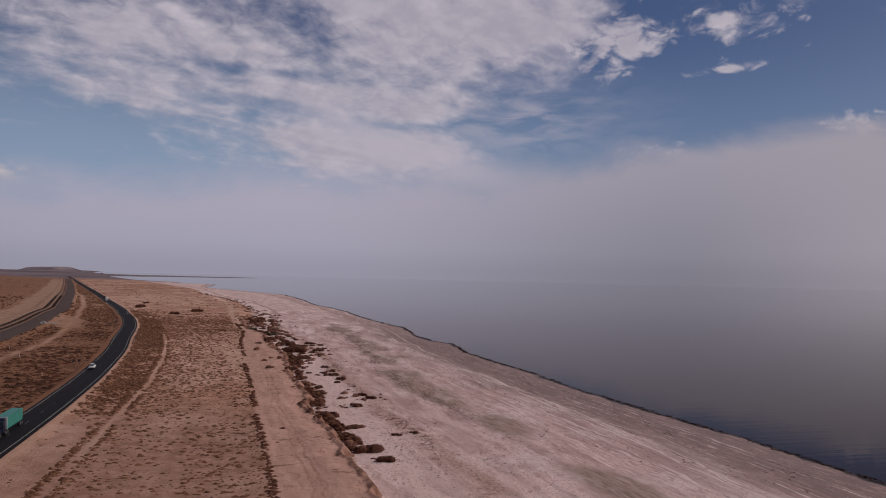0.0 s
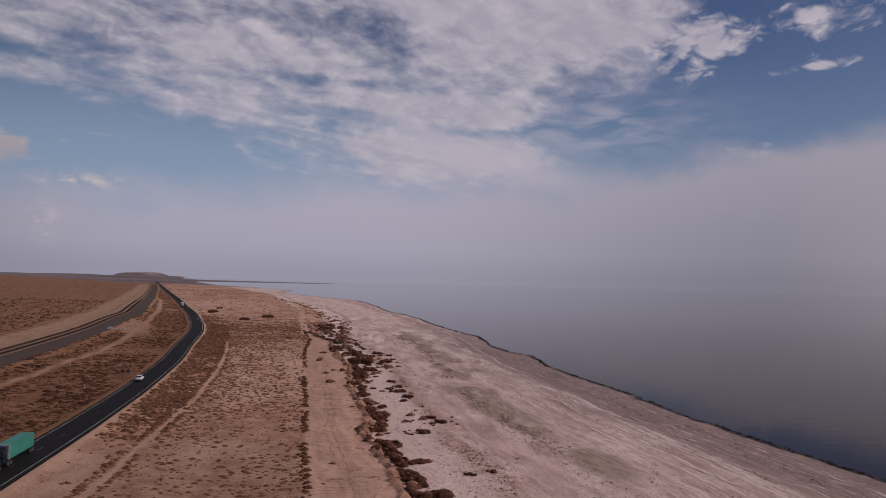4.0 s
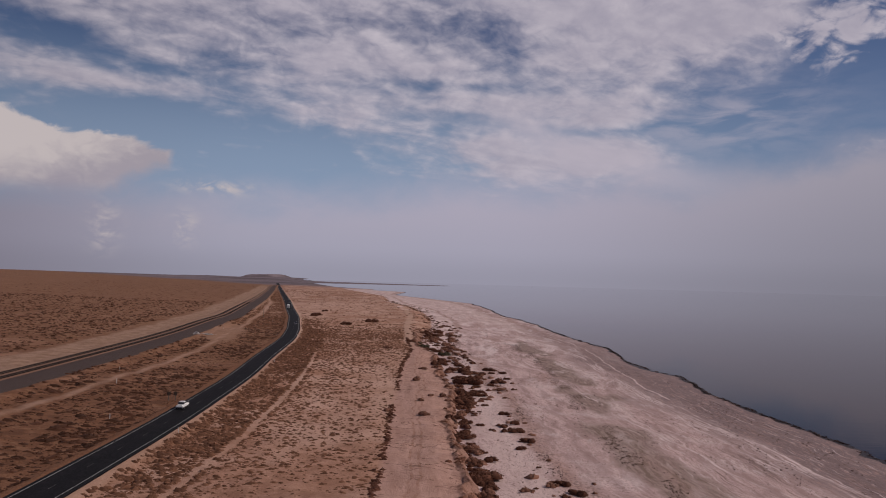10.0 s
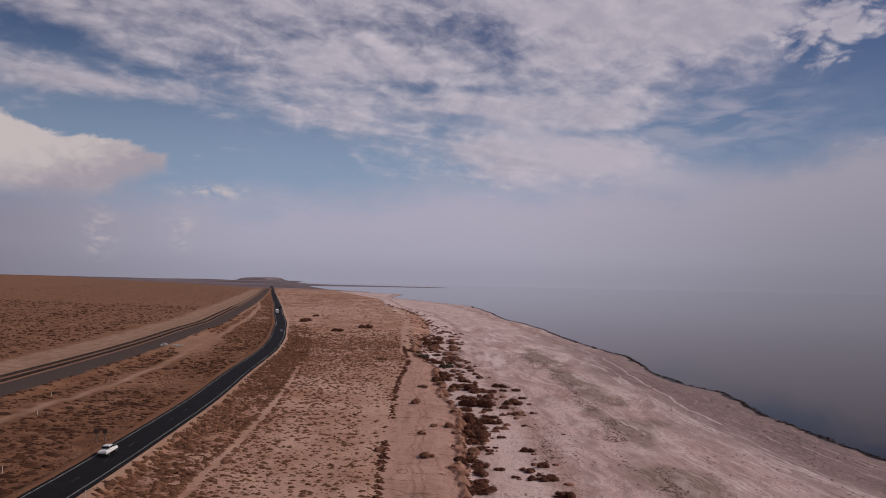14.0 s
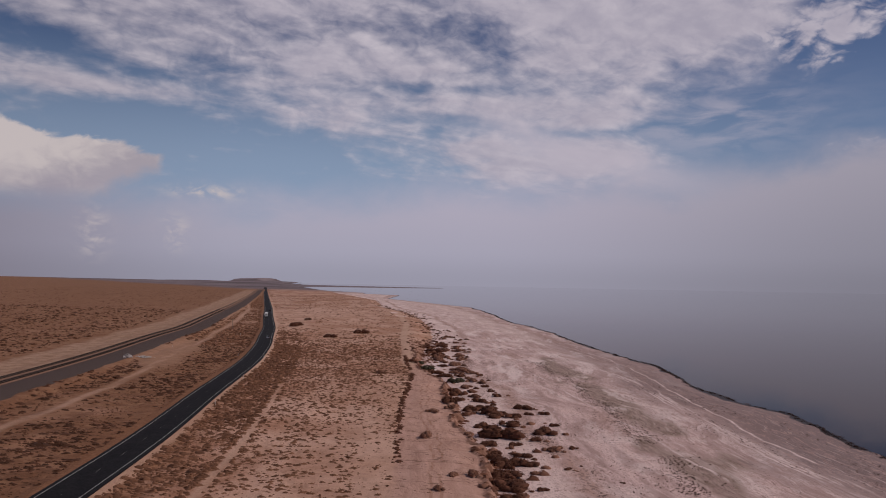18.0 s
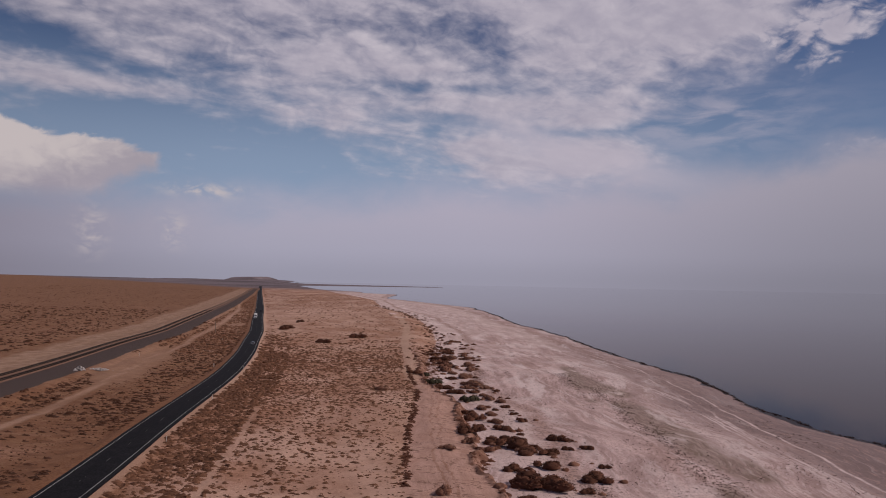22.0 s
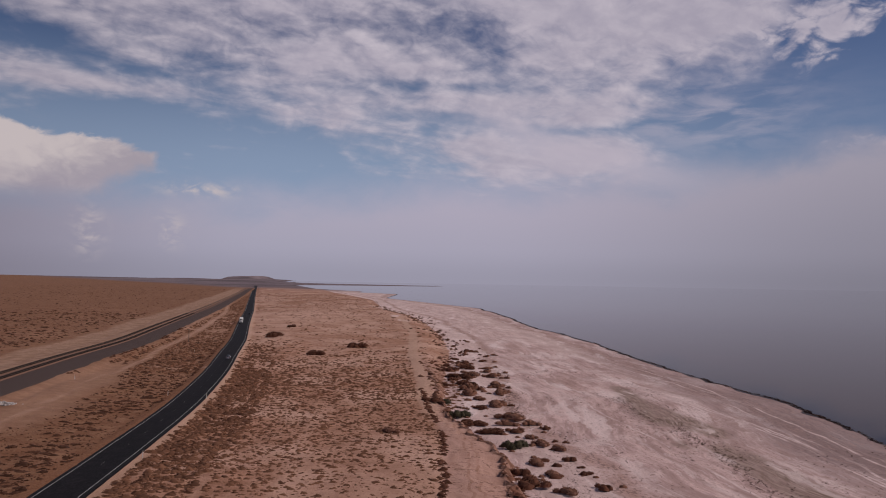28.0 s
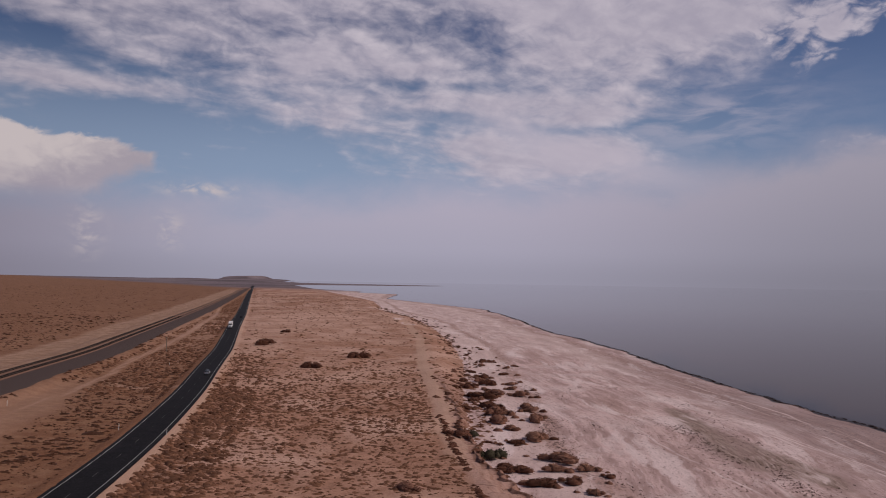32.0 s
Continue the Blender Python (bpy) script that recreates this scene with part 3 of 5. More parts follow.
def height(x, y):
    """Ground level."""
    rail, road, veg, cliff, foot, shore = lines(y)
    near = 1 - smooth(1600, 2600, y)
    up = smooth(0, 1, (foot - x) / np.maximum(foot - cliff, 0.1))
    beach = np.clip((shore - x) / np.maximum(shore - foot, 1), -1, 1)
    z = np.where(beach > 0, 0.12 + 0.95 * np.maximum(beach, 0) ** 0.8, -0.06 * (x - shore) - 0.02)
    top = 3.7 + np.clip(cliff - x, 0, 1e9) * 0.018
    top = np.minimum(top, 5.3 + 0.0 * x)
    z = np.maximum(z, -2.0) * (1 - up) + top * up
    z = z + near * 0.7 * smooth(9, 5.0, np.abs(x - road)) * (x < cliff)
    west = np.clip(road - 8 - x, 0, 1e9)
    z = z + near * 2.2 * smooth(0, 55, west)
    z = z + near * 0.9 * smooth(17.5, 13, np.abs(x - (rail + 4))) 
    fan = np.clip(rail - 14 - x, 0, 1e9)
    z = z + 0.0115 * fan * (1 - smooth(2100, 3400, y) * 0.7)
    land = smooth(3, 10, cliff - x)
    soft = land * smooth(5.5, 9, np.abs(x - road)) * smooth(15, 19, np.abs(x - rail - 4))
    z = z + soft * (0.55 * fbm(x / 9.0, y / 9.0, 4) + 1.2 * fbm(x / 70.0, y / 70.0, 2))
    sand = (1 - up) * (beach > 0)
    z = z + sand * (0.10 * fbm(x / 2.5, y / 6.0, 3) * smooth(0, 0.1, beach) + 0.25 * fbm(x / 12.0, y / 40.0, 3) * smooth(0.05, 0.25, beach))
    gully = smooth(7, 0.5, cliff - x) * (cliff > x) * (1 - smooth(520, 640, y))
    z = z - gully * (1.9 * np.abs(vnoise(y / 2.3, x / 14 + 7)) + 1.0 * np.abs(vnoise(y / 1.1, x / 6)))
    cut = 4 * up * (1 - up) * (1 - smooth(520, 640, y))
    z = z - cut * (1.0 * np.abs(vnoise(y / 1.5, x / 9 + 2)) + 0.5 * np.abs(vnoise(y / 0.9, x / 2)))
    # low mesa on the horizon
    butte = smooth(34, 0, np.abs(x + 1236) - 72 + 20 * vnoise(x / 30, y / 60)) * smooth(330, 170, np.abs(y - 4580))
    swell = 13 * np.exp(-((x + 1150) / 230) ** 2) + 6 * np.exp(-((x + 1720) / 130) ** 2)
    z = z + (15 + 3 * vnoise(x / 22, y / 90 + 3)) * butte + swell * smooth(900, 150, np.abs(y - 4600))
    return z


def shaped(name, verts, faces, mats, smooth_shade=True, parent=None):
    me = bpy.data.meshes.new(name)
    me.from_pydata(verts, [], faces)
    for m in mats if isinstance(mats, (list, tuple)) else [mats]:
        me.materials.append(m)
    if smooth_shade:
        me.polygons.foreach_set("use_smooth", [True] * len(me.polygons))
    me.update()
    ob = new(name, me)
    if parent:
        ob.parent = parent
    return ob


def sheet_faces(rows, cols):
    i = np.arange((rows - 1) * (cols - 1))
    a = i // (cols - 1) * cols + i % (cols - 1)
    return np.stack([a, a + 1, a + cols + 1, a + cols], 1)


def build_ground():
    ys = np.concatenate([np.arange(-380, 60, 22.0), np.arange(60, 100, 4.0), np.arange(100, 150, 1.0), np.arange(150, 520, 0.7), np.arange(520, 800, 1.7),
                         800 + 1600 * np.linspace(0, 1, 190) ** 1.5, np.linspace(2412, 5100, 90)])
    rail, road, veg, cliff, foot, shore = lines(ys)
    edges = [np.full_like(ys, -5000), rail - 900, rail - 300, rail - 120, rail - 34, rail - 7, rail + 18, road - 11, road - 4, road + 4, road + 9,
             veg, cliff, foot, foot + 30, shore - 6, shore + 3, shore + 40]
    for i in range(1, len(edges)):
        edges[i] = np.maximum(edges[i], edges[i - 1] + 0.05)
    counts = [14, 16, 16, 24, 12, 16, 30, 8, 3, 8, 44, 26, 10, 30, 46, 10, 4]
    cols = []
    for i, n in enumerate(counts):
        for j in range(n):
            cols.append(edges[i] + (edges[i + 1] - edges[i]) * j / n)
    cols.append(edges[-1])
    X = np.stack(cols, 1)
    Y = np.repeat(ys[:, None], X.shape[1], 1)
    Z = height(X, Y)
    verts = np.stack([X, Y, Z], -1).reshape(-1, 3)
    ob = shaped("ground", verts.tolist(), sheet_faces(*X.shape).tolist(), GROUND)
    rail, road, veg, cliff, foot, shore = lines(Y)
    width = np.maximum(shore - foot, 1)
    u = (X - foot) / width
    beach = smooth(-1.5, 0.3, X - foot)
    bench = smooth(-0.8, 0.8, X - veg) * (1 - smooth(560, 680, Y))
    ballast = smooth(2.0, 4.0, X - rail) * (1 - smooth(14.5, 17.5, X - rail + 1.5 * fbm(X / 6, Y / 9, 2))) * (1 - smooth(1500, 2200, Y) * 0.5)
    wider = 3 * smooth(380, 620, Y)
    strip = smooth(-28, -25, X - rail + wider + 5 * fbm(X / 22, Y / 30, 3)) * (1 - smooth(-1.0, 1.0, X - rail)) * (1 - smooth(1700, 2300, Y))
    wet = smooth(-3.6, -1.2, X - shore + 3.2 * fbm(X / 9, Y / 11, 3)) * (1 - smooth(2400, 2900, Y))
    salt = np.exp(-((u - 0.10) / 0.10) ** 2) * 0.75 + 0.5 * np.exp(-((u - 0.72) / 0.09) ** 2) + 0.55 * smooth(620, 760, Y) * (u > 0.0) * smooth(1, 0.8, u)
    wx, wy = X + 4 * fbm(X / 14, Y / 26, 3), Y + 12 * fbm(X / 16 + 9, Y / 34, 3)
    patch = sum(g * np.exp(-((wx - a) / (1.3 * c)) ** 2 - ((wy - b) / (1.2 * e)) ** 2) for a, b, c, e, g in DAMP_SPOTS)
    belt = np.exp(-((X - foot - 21 - 5 * vnoise(Y / 40, Y * 0)) / 3.2) ** 2) + 0.8 * np.exp(-((u - 0.83 - 0.06 * vnoise(Y / 60, Y * 0 + 4)) / 0.05) ** 2)
    belt = belt + 0.6 * np.exp(-((u - 0.40 - 0.10 * vnoise(Y / 50, Y * 0 + 8)) / 0.045) ** 2) * smooth(-0.1, 0.2, fbm(X / 20, Y / 50, 2))
    bare = np.exp(-((X + 135) / 75) ** 2 - ((Y - 930) / 190) ** 2) + 0.35 * np.exp(-((X - road - 11) / 3.5) ** 2) * smooth(260, 200, Y) + 0.8 * np.exp(-((X - SWATH_X(Y)) / 2.6) ** 2 - ((Y - 370) / 110) ** 2)
    bare = np.clip(bare + 0.80 * smooth(190, 320, Y) * smooth(0.40, 0.72, (X - road) / (veg - road) + 0.25 * fbm(X / 9, Y / 40, 3)) * (X < veg + 2) * smooth(520, 430, Y), 0, 1)
    crust = sum(np.exp(-((X - a) / c) ** 2 - ((Y - b) / e) ** 2) for a, b, c, e in CRUSTS) * smooth(-0.05, 0.2, fbm(X / 6, Y / 16, 3))
    edge = smooth(16, 7.5, X - road) * (X > road + 5.5) * smooth(180, 260, Y)
    face = smooth(-1.6, -0.2, X - cliff - 0.8 * vnoise(Y / 2.0, X / 3)) * (1 - smooth(0.0, 1.2, X - foot)) * (1 - smooth(560, 640, Y))
    rutway = X - (veg + (cliff - veg) * 0.45 + 1.5 * vnoise(Y / 25, Y * 0))
    dirt = smooth(1.6, 0.9, np.abs(X - DIRT_X(Y) - 0.6 * vnoise(Y / 20, Y * 0))) * (1 - 0.45 * smooth(0.55, 0.25, np.abs(X - DIRT_X(Y) - 0.6 * vnoise(Y / 20, Y * 0))))
    fork = smooth(3.0, 1.6, np.abs(Y - 573 - 0.026 * (X + 115) ** 2 * (X < -115))) * smooth(-138, -133, X) * (1 - smooth(-103, -100, X))
    yard = smooth(20, 7, np.hypot((X - DIRT_X(Y) + 2) * 1.25, (Y - 520) * 0.24) + 7 * fbm(X / 14, Y / 22, 3))
    trail = smooth(1.1, 0.4, np.abs(X - TRAIL_X(Y))) * 0.75 * smooth(-0.60, 0.05, vnoise(Y / 23, Y * 0 + 5)) * (1 - 0.5 * smooth(330, 420, Y))
    path = 0.8 * smooth(3.2, 2.0, np.abs(X - (cliff - 4.5 + 1.2 * vnoise(Y / 18, Y * 0 + 2)))) * smooth(470, 520, Y) * (1 - smooth(900, 1000, Y))
    shoulder = smooth(7.6, 6.0, np.abs(X - road) + 0.8 * vnoise(Y / 6, Y * 0)) * (X > road) * smooth(1500, 900, Y) * (0.55 + 0.4 * smooth(380, 520, Y))
    track = np.clip(np.maximum.reduce([dirt * 0.55, fork * 0.5, yard * 0.28, trail, shoulder, path]), 0, 1)
    verge = smooth(10.5, 6.5, np.abs(X - road)) * smooth(1800, 1200, Y) * (X < road)
    west = smooth(6, -2, X - road)
    # where the painted distance haze takes over the ground colour
    far_haze = smooth(2050, 2450, Y + 120 * fbm(X / 200, Y / 300, 3) - 1.9 * np.clip(rail - 60 - X, 0, 1e9))
    for name, four in (("zone_a", (beach, bench, ballast, strip)), ("zone_b", (wet, salt, patch, track)), ("zone_c", (X - shore, Y, far_haze, verge)), ("zone_d", (west, X - LANE_A(Y), X - LANE_B(Y), rutway)), ("zone_e", (belt, bare, edge, face)), ("zone_f", (crust, bare, edge, X - LANE_C(Y)))):
        at = ob.data.attributes.new(name, "FLOAT_COLOR", "POINT")
        at.data.foreach_set("color", np.stack(four, -1).reshape(-1).astype(np.float32))
    return tagged(ob, "reddish desert ground sloping to a pale salt beach", "ground", kind="structure")


DAMP_SPOTS = ((73, 132, 5, 14, 1.0), (72, 196, 5, 17, 0.9), (64, 240, 5, 14, 1.0), (59.5, 264, 5, 14, 1.0), (59.5, 294, 7, 13, 1.1), (63, 343, 5, 13, 1.2), (57.5, 370, 3, 10, 0.6),
              (74, 357, 4, 8, 0.7), (69, 392, 5, 9, 0.9), (63.5, 420, 5, 16, 1.0), (62.5, 446, 4, 14, 0.9), (61, 467, 3, 10, 0.7), (66, 500, 4, 14, 0.9), (58, 524, 5, 18, 1.0),
              (52, 478, 3, 8, 0.5), (52, 519, 3, 10, 0.5), (57, 560, 4, 18, 0.8))
LANE_A = curve([(-400, 92), (127, 95.8), (165, 96), (216, 93.4), (287, 89.0), (415, 88.1), (520, 93), (564, 92), (630, 80), (758, 56), (1200, -20), (5200, -900)], 60)
LANE_B = curve([(-400, 104), (200, 101), (281, 96), (301, 93.8), (327, 89.2), (354, 85.6), (409, 84), (503, 84.5), (542, 74.4), (617, 59.3), (900, 10), (5200, -900)], 40)
CRUSTS = ((-104, 1216, 16, 40), (-77, 1137, 8, 30), (-56, 980, 9, 26), (-44, 948, 8, 24), (-45, 923, 6, 18))
LANE_C = curve([(-400, 150), (230, 83), (259, 77), (277, 73.8), (296, 70.6), (310, 68.5), (380, 60), (600, 30), (5200, -900)], 16)
SWATH_X = curve([(-400, -14), (250, -24), (301, -29.2), (332, -31.5), (358, -34.4), (386, -36), (413, -38), (474, -44.5), (503, -46), (620, -75),(5200, -900)], 24)
TRAIL_X = curve([(-400, -30), (143, -35.9), (253, -37), (327, -41.5), (387, -48), (444, -57), (528, -71.8), (600, -86.5), (639, -96), (1090, -218.8), (5200, -1300)], 24)
build_ground()

# lake
ys = np.concatenate([np.linspace(-600, 5200, 30), [7000, 10000, 16000, 26000, 45000]])
xs = np.concatenate([np.linspace(-1500, 6200, 30), [8000, 11000, 17000, 28000, 48000]])
X, Y = np.meshgrid(xs, ys)
tagged(shaped("water", np.stack([X, Y, X * 0], -1).reshape(-1, 3).tolist(), sheet_faces(35, 35).tolist(), WATER),
       "still grey lake water with faint ripples under mist", "lake", kind="structure")


# far shore across the lake, low; the mist over it is painted as lighter grey
az = np.linspace(0.57, 1.25, 90)
swell = smooth(0.57, 0.68, az) * (26 + 14 * fbm(az * 14, az * 0 + 2, 4))
near_edge = np.stack([13600 * np.sin(az), 13600 * np.cos(az), az * 0 - 1], 1)
crest = np.stack([14000 * np.sin(az), 14000 * np.cos(az), swell], 1)
far_edge = np.stack([14800 * np.sin(az), 14800 * np.cos(az), az * 0 - 1], 1)
HAZED_HILLS = simple("far_hills", (0.20, 0.185, 0.20), (0.26, 0.24, 0.26), 0.004, 0.95, 0, 0.0, 0.05)
tagged(shaped("backdrop", np.stack([near_edge, crest, far_edge], 1).reshape(-1, 3).tolist(), sheet_faces(90, 3).tolist(), HAZED_HILLS),
       "low far shore across the lake, coloured grey for mist", "far shore", kind="structure")


# ---- road and railway ----
def ribbon(name, line, left, right, mat, y0, y1, step, lift, parent=None, thick=0.0):
    ys = np.arange(y0, y1 + 0.01, step)
    xs = line(ys)
    slope = np.gradient(xs, ys)
    nx, ny = 1 / np.sqrt(1 + slope ** 2), -slope / np.sqrt(1 + slope ** 2)
    zs = level(ys) + lift
    offs = [(left, -thick), (left, 0), (right, 0), (right, -thick)] if thick else [(left, 0), (right, 0)]
    v = np.stack([np.stack([xs + nx * o, ys + ny * o, zs + dz], 1) for o, dz in offs], 1).reshape(-1, 3)
    return shaped(name, v.tolist(), sheet_faces(len(ys), len(offs)).tolist(), mat, False, parent)


def level(ys):
    return height(ROAD_X(ys), ys)


road = tagged(ribbon("road", ROAD_X, -4.6, 4.7, ASPHALT, -300, 2600, 5, 0.10, thick=0.5), "dark two-lane asphalt highway with white edge lines", "road", kind="structure")
for side in (-3.68, 3.62):
    ribbon("edge_line", ROAD_X, side - 0.065, side + 0.065, PAINT, -300, 2300, 5, 0.106, road)
for i in range(70):
    y0 = 150 + 12.9 * i
    ribbon("lane_dash", ROAD_X, -0.10, 0.0, WORN_PAINT, y0, y0 + 3.0, 1.5, 0.106, road)


# ---- railway: two tracks on ballast ----
def bed(name, line, shift, profile, mat, y0, y1, step, lift, parent=None):
    """A long body of one profile of (offset, height) that follows a line."""
    ys = np.concatenate([np.arange(y0, min(y1, 900), step), np.arange(max(y0, 900), y1, step * 4)])
    xs = line(ys) + shift
    slope = np.gradient(xs, ys)
    nx, ny = 1 / np.sqrt(1 + slope ** 2), -slope / np.sqrt(1 + slope ** 2)
    zs = rail_level(ys) + lift
    v = np.stack([np.stack([xs + nx * o, ys + ny * o, zs + dz], 1) for o, dz in profile], 1).reshape(-1, 3)
    return shaped(name, v.tolist(), sheet_faces(len(ys), len(profile)).tolist(), mat, False, parent)


def rail_level(ys):
    return height(RAIL_X(ys) + 4, ys)


def boxes_mesh(name, centres, ways, size, mat, parent=None):
    """Many like blocks, each turned along its way, joined."""
    sx, sy, sz = [v / 2 for v in size]
    corner = np.array([(a * sx, b * sy, c * sz) for c in (-1, 1) for b in (-1, 1) for a in (-1, 1)])
    quads = np.array([(0, 2, 3, 1), (4, 5, 7, 6), (0, 1, 5, 4), (2, 6, 7, 3), (0, 4, 6, 2), (1, 3, 7, 5)])
    ca, sa = np.cos(ways)[:, None], np.sin(ways)[:, None]
    x = centres[:, 0:1] + corner[:, 0] * ca - corner[:, 1] * sa
    y = centres[:, 1:2] + corner[:, 0] * sa + corner[:, 1] * ca
    z = centres[:, 2:3] + corner[:, 2]
    v = np.stack([x, y, z], -1).reshape(-1, 3)
    f = (np.arange(len(centres))[:, None, None] * 8 + quads).reshape(-1, 4)
    return shaped(name, v.tolist(), f.tolist(), mat, False, parent)


BALLAST = simple("ballast", (0.11, 0.060, 0.043), (0.17, 0.098, 0.072), 3.0, 0.95, 0, 0.6, 0.1)
for shift in (-2.7, 2.3):
    track = tagged(bed("railway_track", RAIL_X, shift, [(-2.5, -0.1), (-1.5, 0.42), (1.5, 0.42), ((2.5 if shift < 0 else 1.9), -0.1)], BALLAST, -100, 2200, 6, 0.0),
                   "railway track of steel rails on dark ballast", "railway", kind="structure")
    for o in (-0.75, 0.75):
        bed("rail", RAIL_X, shift + o, [(-0.07, 0), (-0.04, 0.17), (0.04, 0.17), (0.07, 0)], RAIL_STEEL, -100, 2200, 6, 0.56, track)
    yt = np.arange(180, 900, 0.62)
    slope = np.gradient(RAIL_X(yt), yt)
    tagged(boxes_mesh("ties", np.stack([RAIL_X(yt) + shift, yt, rail_level(yt) + 0.47], 1), -np.arctan(slope), (2.6, 0.24, 0.18), TIE, track), kind="stuff")


# ---- vegetation ----
def tri_mesh(name, tris, mat):
    n = len(tris)
    me = bpy.data.meshes.new(name)
    me.vertices.add(n * 3)
    me.vertices.foreach_set("co", tris.reshape(-1).astype(np.float32))
    me.loops.add(n * 3)
    me.loops.foreach_set("vertex_index", np.arange(n * 3, dtype=np.int32))
    me.polygons.add(n)
    me.polygons.foreach_set("loop_start", np.arange(0, n * 3, 3, dtype=np.int32))
    me.materials.append(mat)
    me.update(calc_edges=True)
    return me


def tufts(pos, radius, tall, n, size=0.5, seed=1):
    """n loose blades for each tuft: dense below, thin above."""
    rng = np.random.default_rng(seed)
    m = len(pos)
    th = rng.uniform(0, 2 * np.pi, (m, n))
    rr = np.sqrt(rng.uniform(0, 1, (m, n))) * 0.85
    zz = rng.uniform(0, 1, (m, n)) * np.sqrt(1 - rr ** 2)
    c = np.stack([rr * np.cos(th) * radius[:, None], rr * np.sin(th) * radius[:, None] * 0.85, zz * (radius * tall)[:, None]], -1) + pos[:, None]
    off = rng.normal(0, 1, (m, n, 3, 3))
    off /= np.linalg.norm(off, axis=-1, keepdims=True)
    off[..., 2] *= 0.8
    t = c[:, :, None] + off * (radius * size)[:, None, None, None]
    t[..., 2] = np.maximum(t[..., 2], pos[:, None, None, 2] - 0.05)
    return t.reshape(-1, 3, 3)


def mounds(pos, radius, tall, seg=7, rings=3, jitter=0.22, seed=1, long=1.0):
    """Solid ragged domes, as points and triangles."""
    rng = np.random.default_rng(seed)
    m = len(pos)
    a = np.linspace(-0.15, 1.25, rings)
    th = np.arange(seg) * 2 * np.pi / seg + rng.uniform(0, 6.28, (m, 1, 1)) + rng.normal(0, 0.18, (m, rings, seg))
    rr = np.cos(a)[None, :, None] * (1 + rng.normal(0, jitter, (m, rings, seg))) * radius[:, None, None]
    zz = np.sin(a)[None, :, None] * (1 + rng.normal(0, jitter, (m, rings, seg))) * (radius * tall)[:, None, None]
    flat = rng.uniform(0.6, 1.0, (m, 1, 1))
    ring = np.stack([rr * np.cos(th) * long, rr * np.sin(th) * flat, zz], -1).reshape(m, rings * seg, 3)
    top = np.stack([rng.normal(0, 0.15, m) * radius, rng.normal(0, 0.15, m) * radius, radius * tall * rng.uniform(0.85, 1.1, m)], -1)[:, None]
    v = np.concatenate([ring, top], 1) + pos[:, None]
    f = []
    for r in range(rings - 1):
        for i in range(seg):
            p, q = r * seg + i, r * seg + (i + 1) % seg
            f += [(p, q, q + seg), (p, q + seg, p + seg)]
    f += [((rings - 1) * seg + i, (rings - 1) * seg + (i + 1) % seg, rings * seg) for i in range(seg)]
    n = rings * seg + 1
    return v.reshape(-1, 3), (np.arange(m)[:, None, None] * n + np.array(f)).reshape(-1, 3)


def solid_mesh(name, v, f, mat, loose=None):
    """Domes and loose leaves in one mesh."""
    if loose is not None:
        f = np.concatenate([f, len(v) + np.arange(len(loose) * 3).reshape(-1, 3)])
        v = np.concatenate([v, loose.reshape(-1, 3)])
    me = bpy.data.meshes.new(name)
    me.vertices.add(len(v))
    me.vertices.foreach_set("co", v.reshape(-1).astype(np.float32))
    me.loops.add(len(f) * 3)
    me.loops.foreach_set("vertex_index", f.reshape(-1).astype(np.int32))
    me.polygons.add(len(f))
    me.polygons.foreach_set("loop_start", np.arange(0, len(f) * 3, 3, dtype=np.int32))
    me.materials.append(mat)
    me.update(calc_edges=True)
    return me


def scatter(west, east, y0, y1, density, thin, seed, bias=0.0, fade=None):
    """Places on the ground between two lines, thinned where the ground lies bare."""
    rng = np.random.default_rng(seed)
    ys = rng.uniform(y0, y1, int((y1 - y0) * density * 60))
    a, b = west(ys), east(ys)
    keep = rng.uniform(0, 60, len(ys)) < (b - a)
    ys, a, b = ys[keep], a[keep], b[keep]
    xs = a + (b - a) * rng.uniform(0, 1, len(ys))
    off = xs - ROAD_X(ys)
    bare = 0.8 * fbm(off / 9 + 4, ys / 42 + seed, 3) + 0.5 * vnoise(xs / 70, ys / 90) + 0.3 * fbm(xs / 3.5, ys / 5.0, 2) + bias
    keep = bare > thin + rng.normal(0, 0.10, len(xs))
    keep &= ((np.abs(xs - TRAIL_X(ys)) > 1.0) | (ys > 430)) & (np.abs(xs - DIRT_X(ys)) > 3) & (np.abs(xs - ROAD_X(ys)) > 6)
    keep &= (np.abs(xs - CLIFF_X(ys) + 4.5) > 2.6) | (ys < 500)
    keep &= np.hypot((xs - DIRT_X(ys) + 2) * 1.25, (ys - 520) * 0.24) + 7 * fbm(xs / 14, ys / 22, 3) > 13
    near = 1 - smooth(175, 240, ys)
    share = off / (VEG_X(ys) - ROAD_X(ys)) + 0.25 * fbm(xs / 9, ys / 40, 3)
    keep &= (rng.uniform(0, 1, len(xs)) > 0.45 * smooth(0.42, 0.70, share) * smooth(520, 430, ys)) | (off < 0)
    keep &= (rng.uniform(0, 1, len(xs)) > 0.62 * near) | (off < 0) | (off > 40)
    keep &= (rng.uniform(0, 1, len(xs)) > 0.9 * near) | (np.abs(xs - TRAIL_X(ys) + 7) > 5)
    if fade:
        keep &= rng.uniform(0, 1, len(xs)) > fade[2] * smooth(fade[0], fade[1], ys)
    xs, ys = xs[keep], ys[keep]
    return np.stack([xs, ys, height(xs, ys)], 1), rng


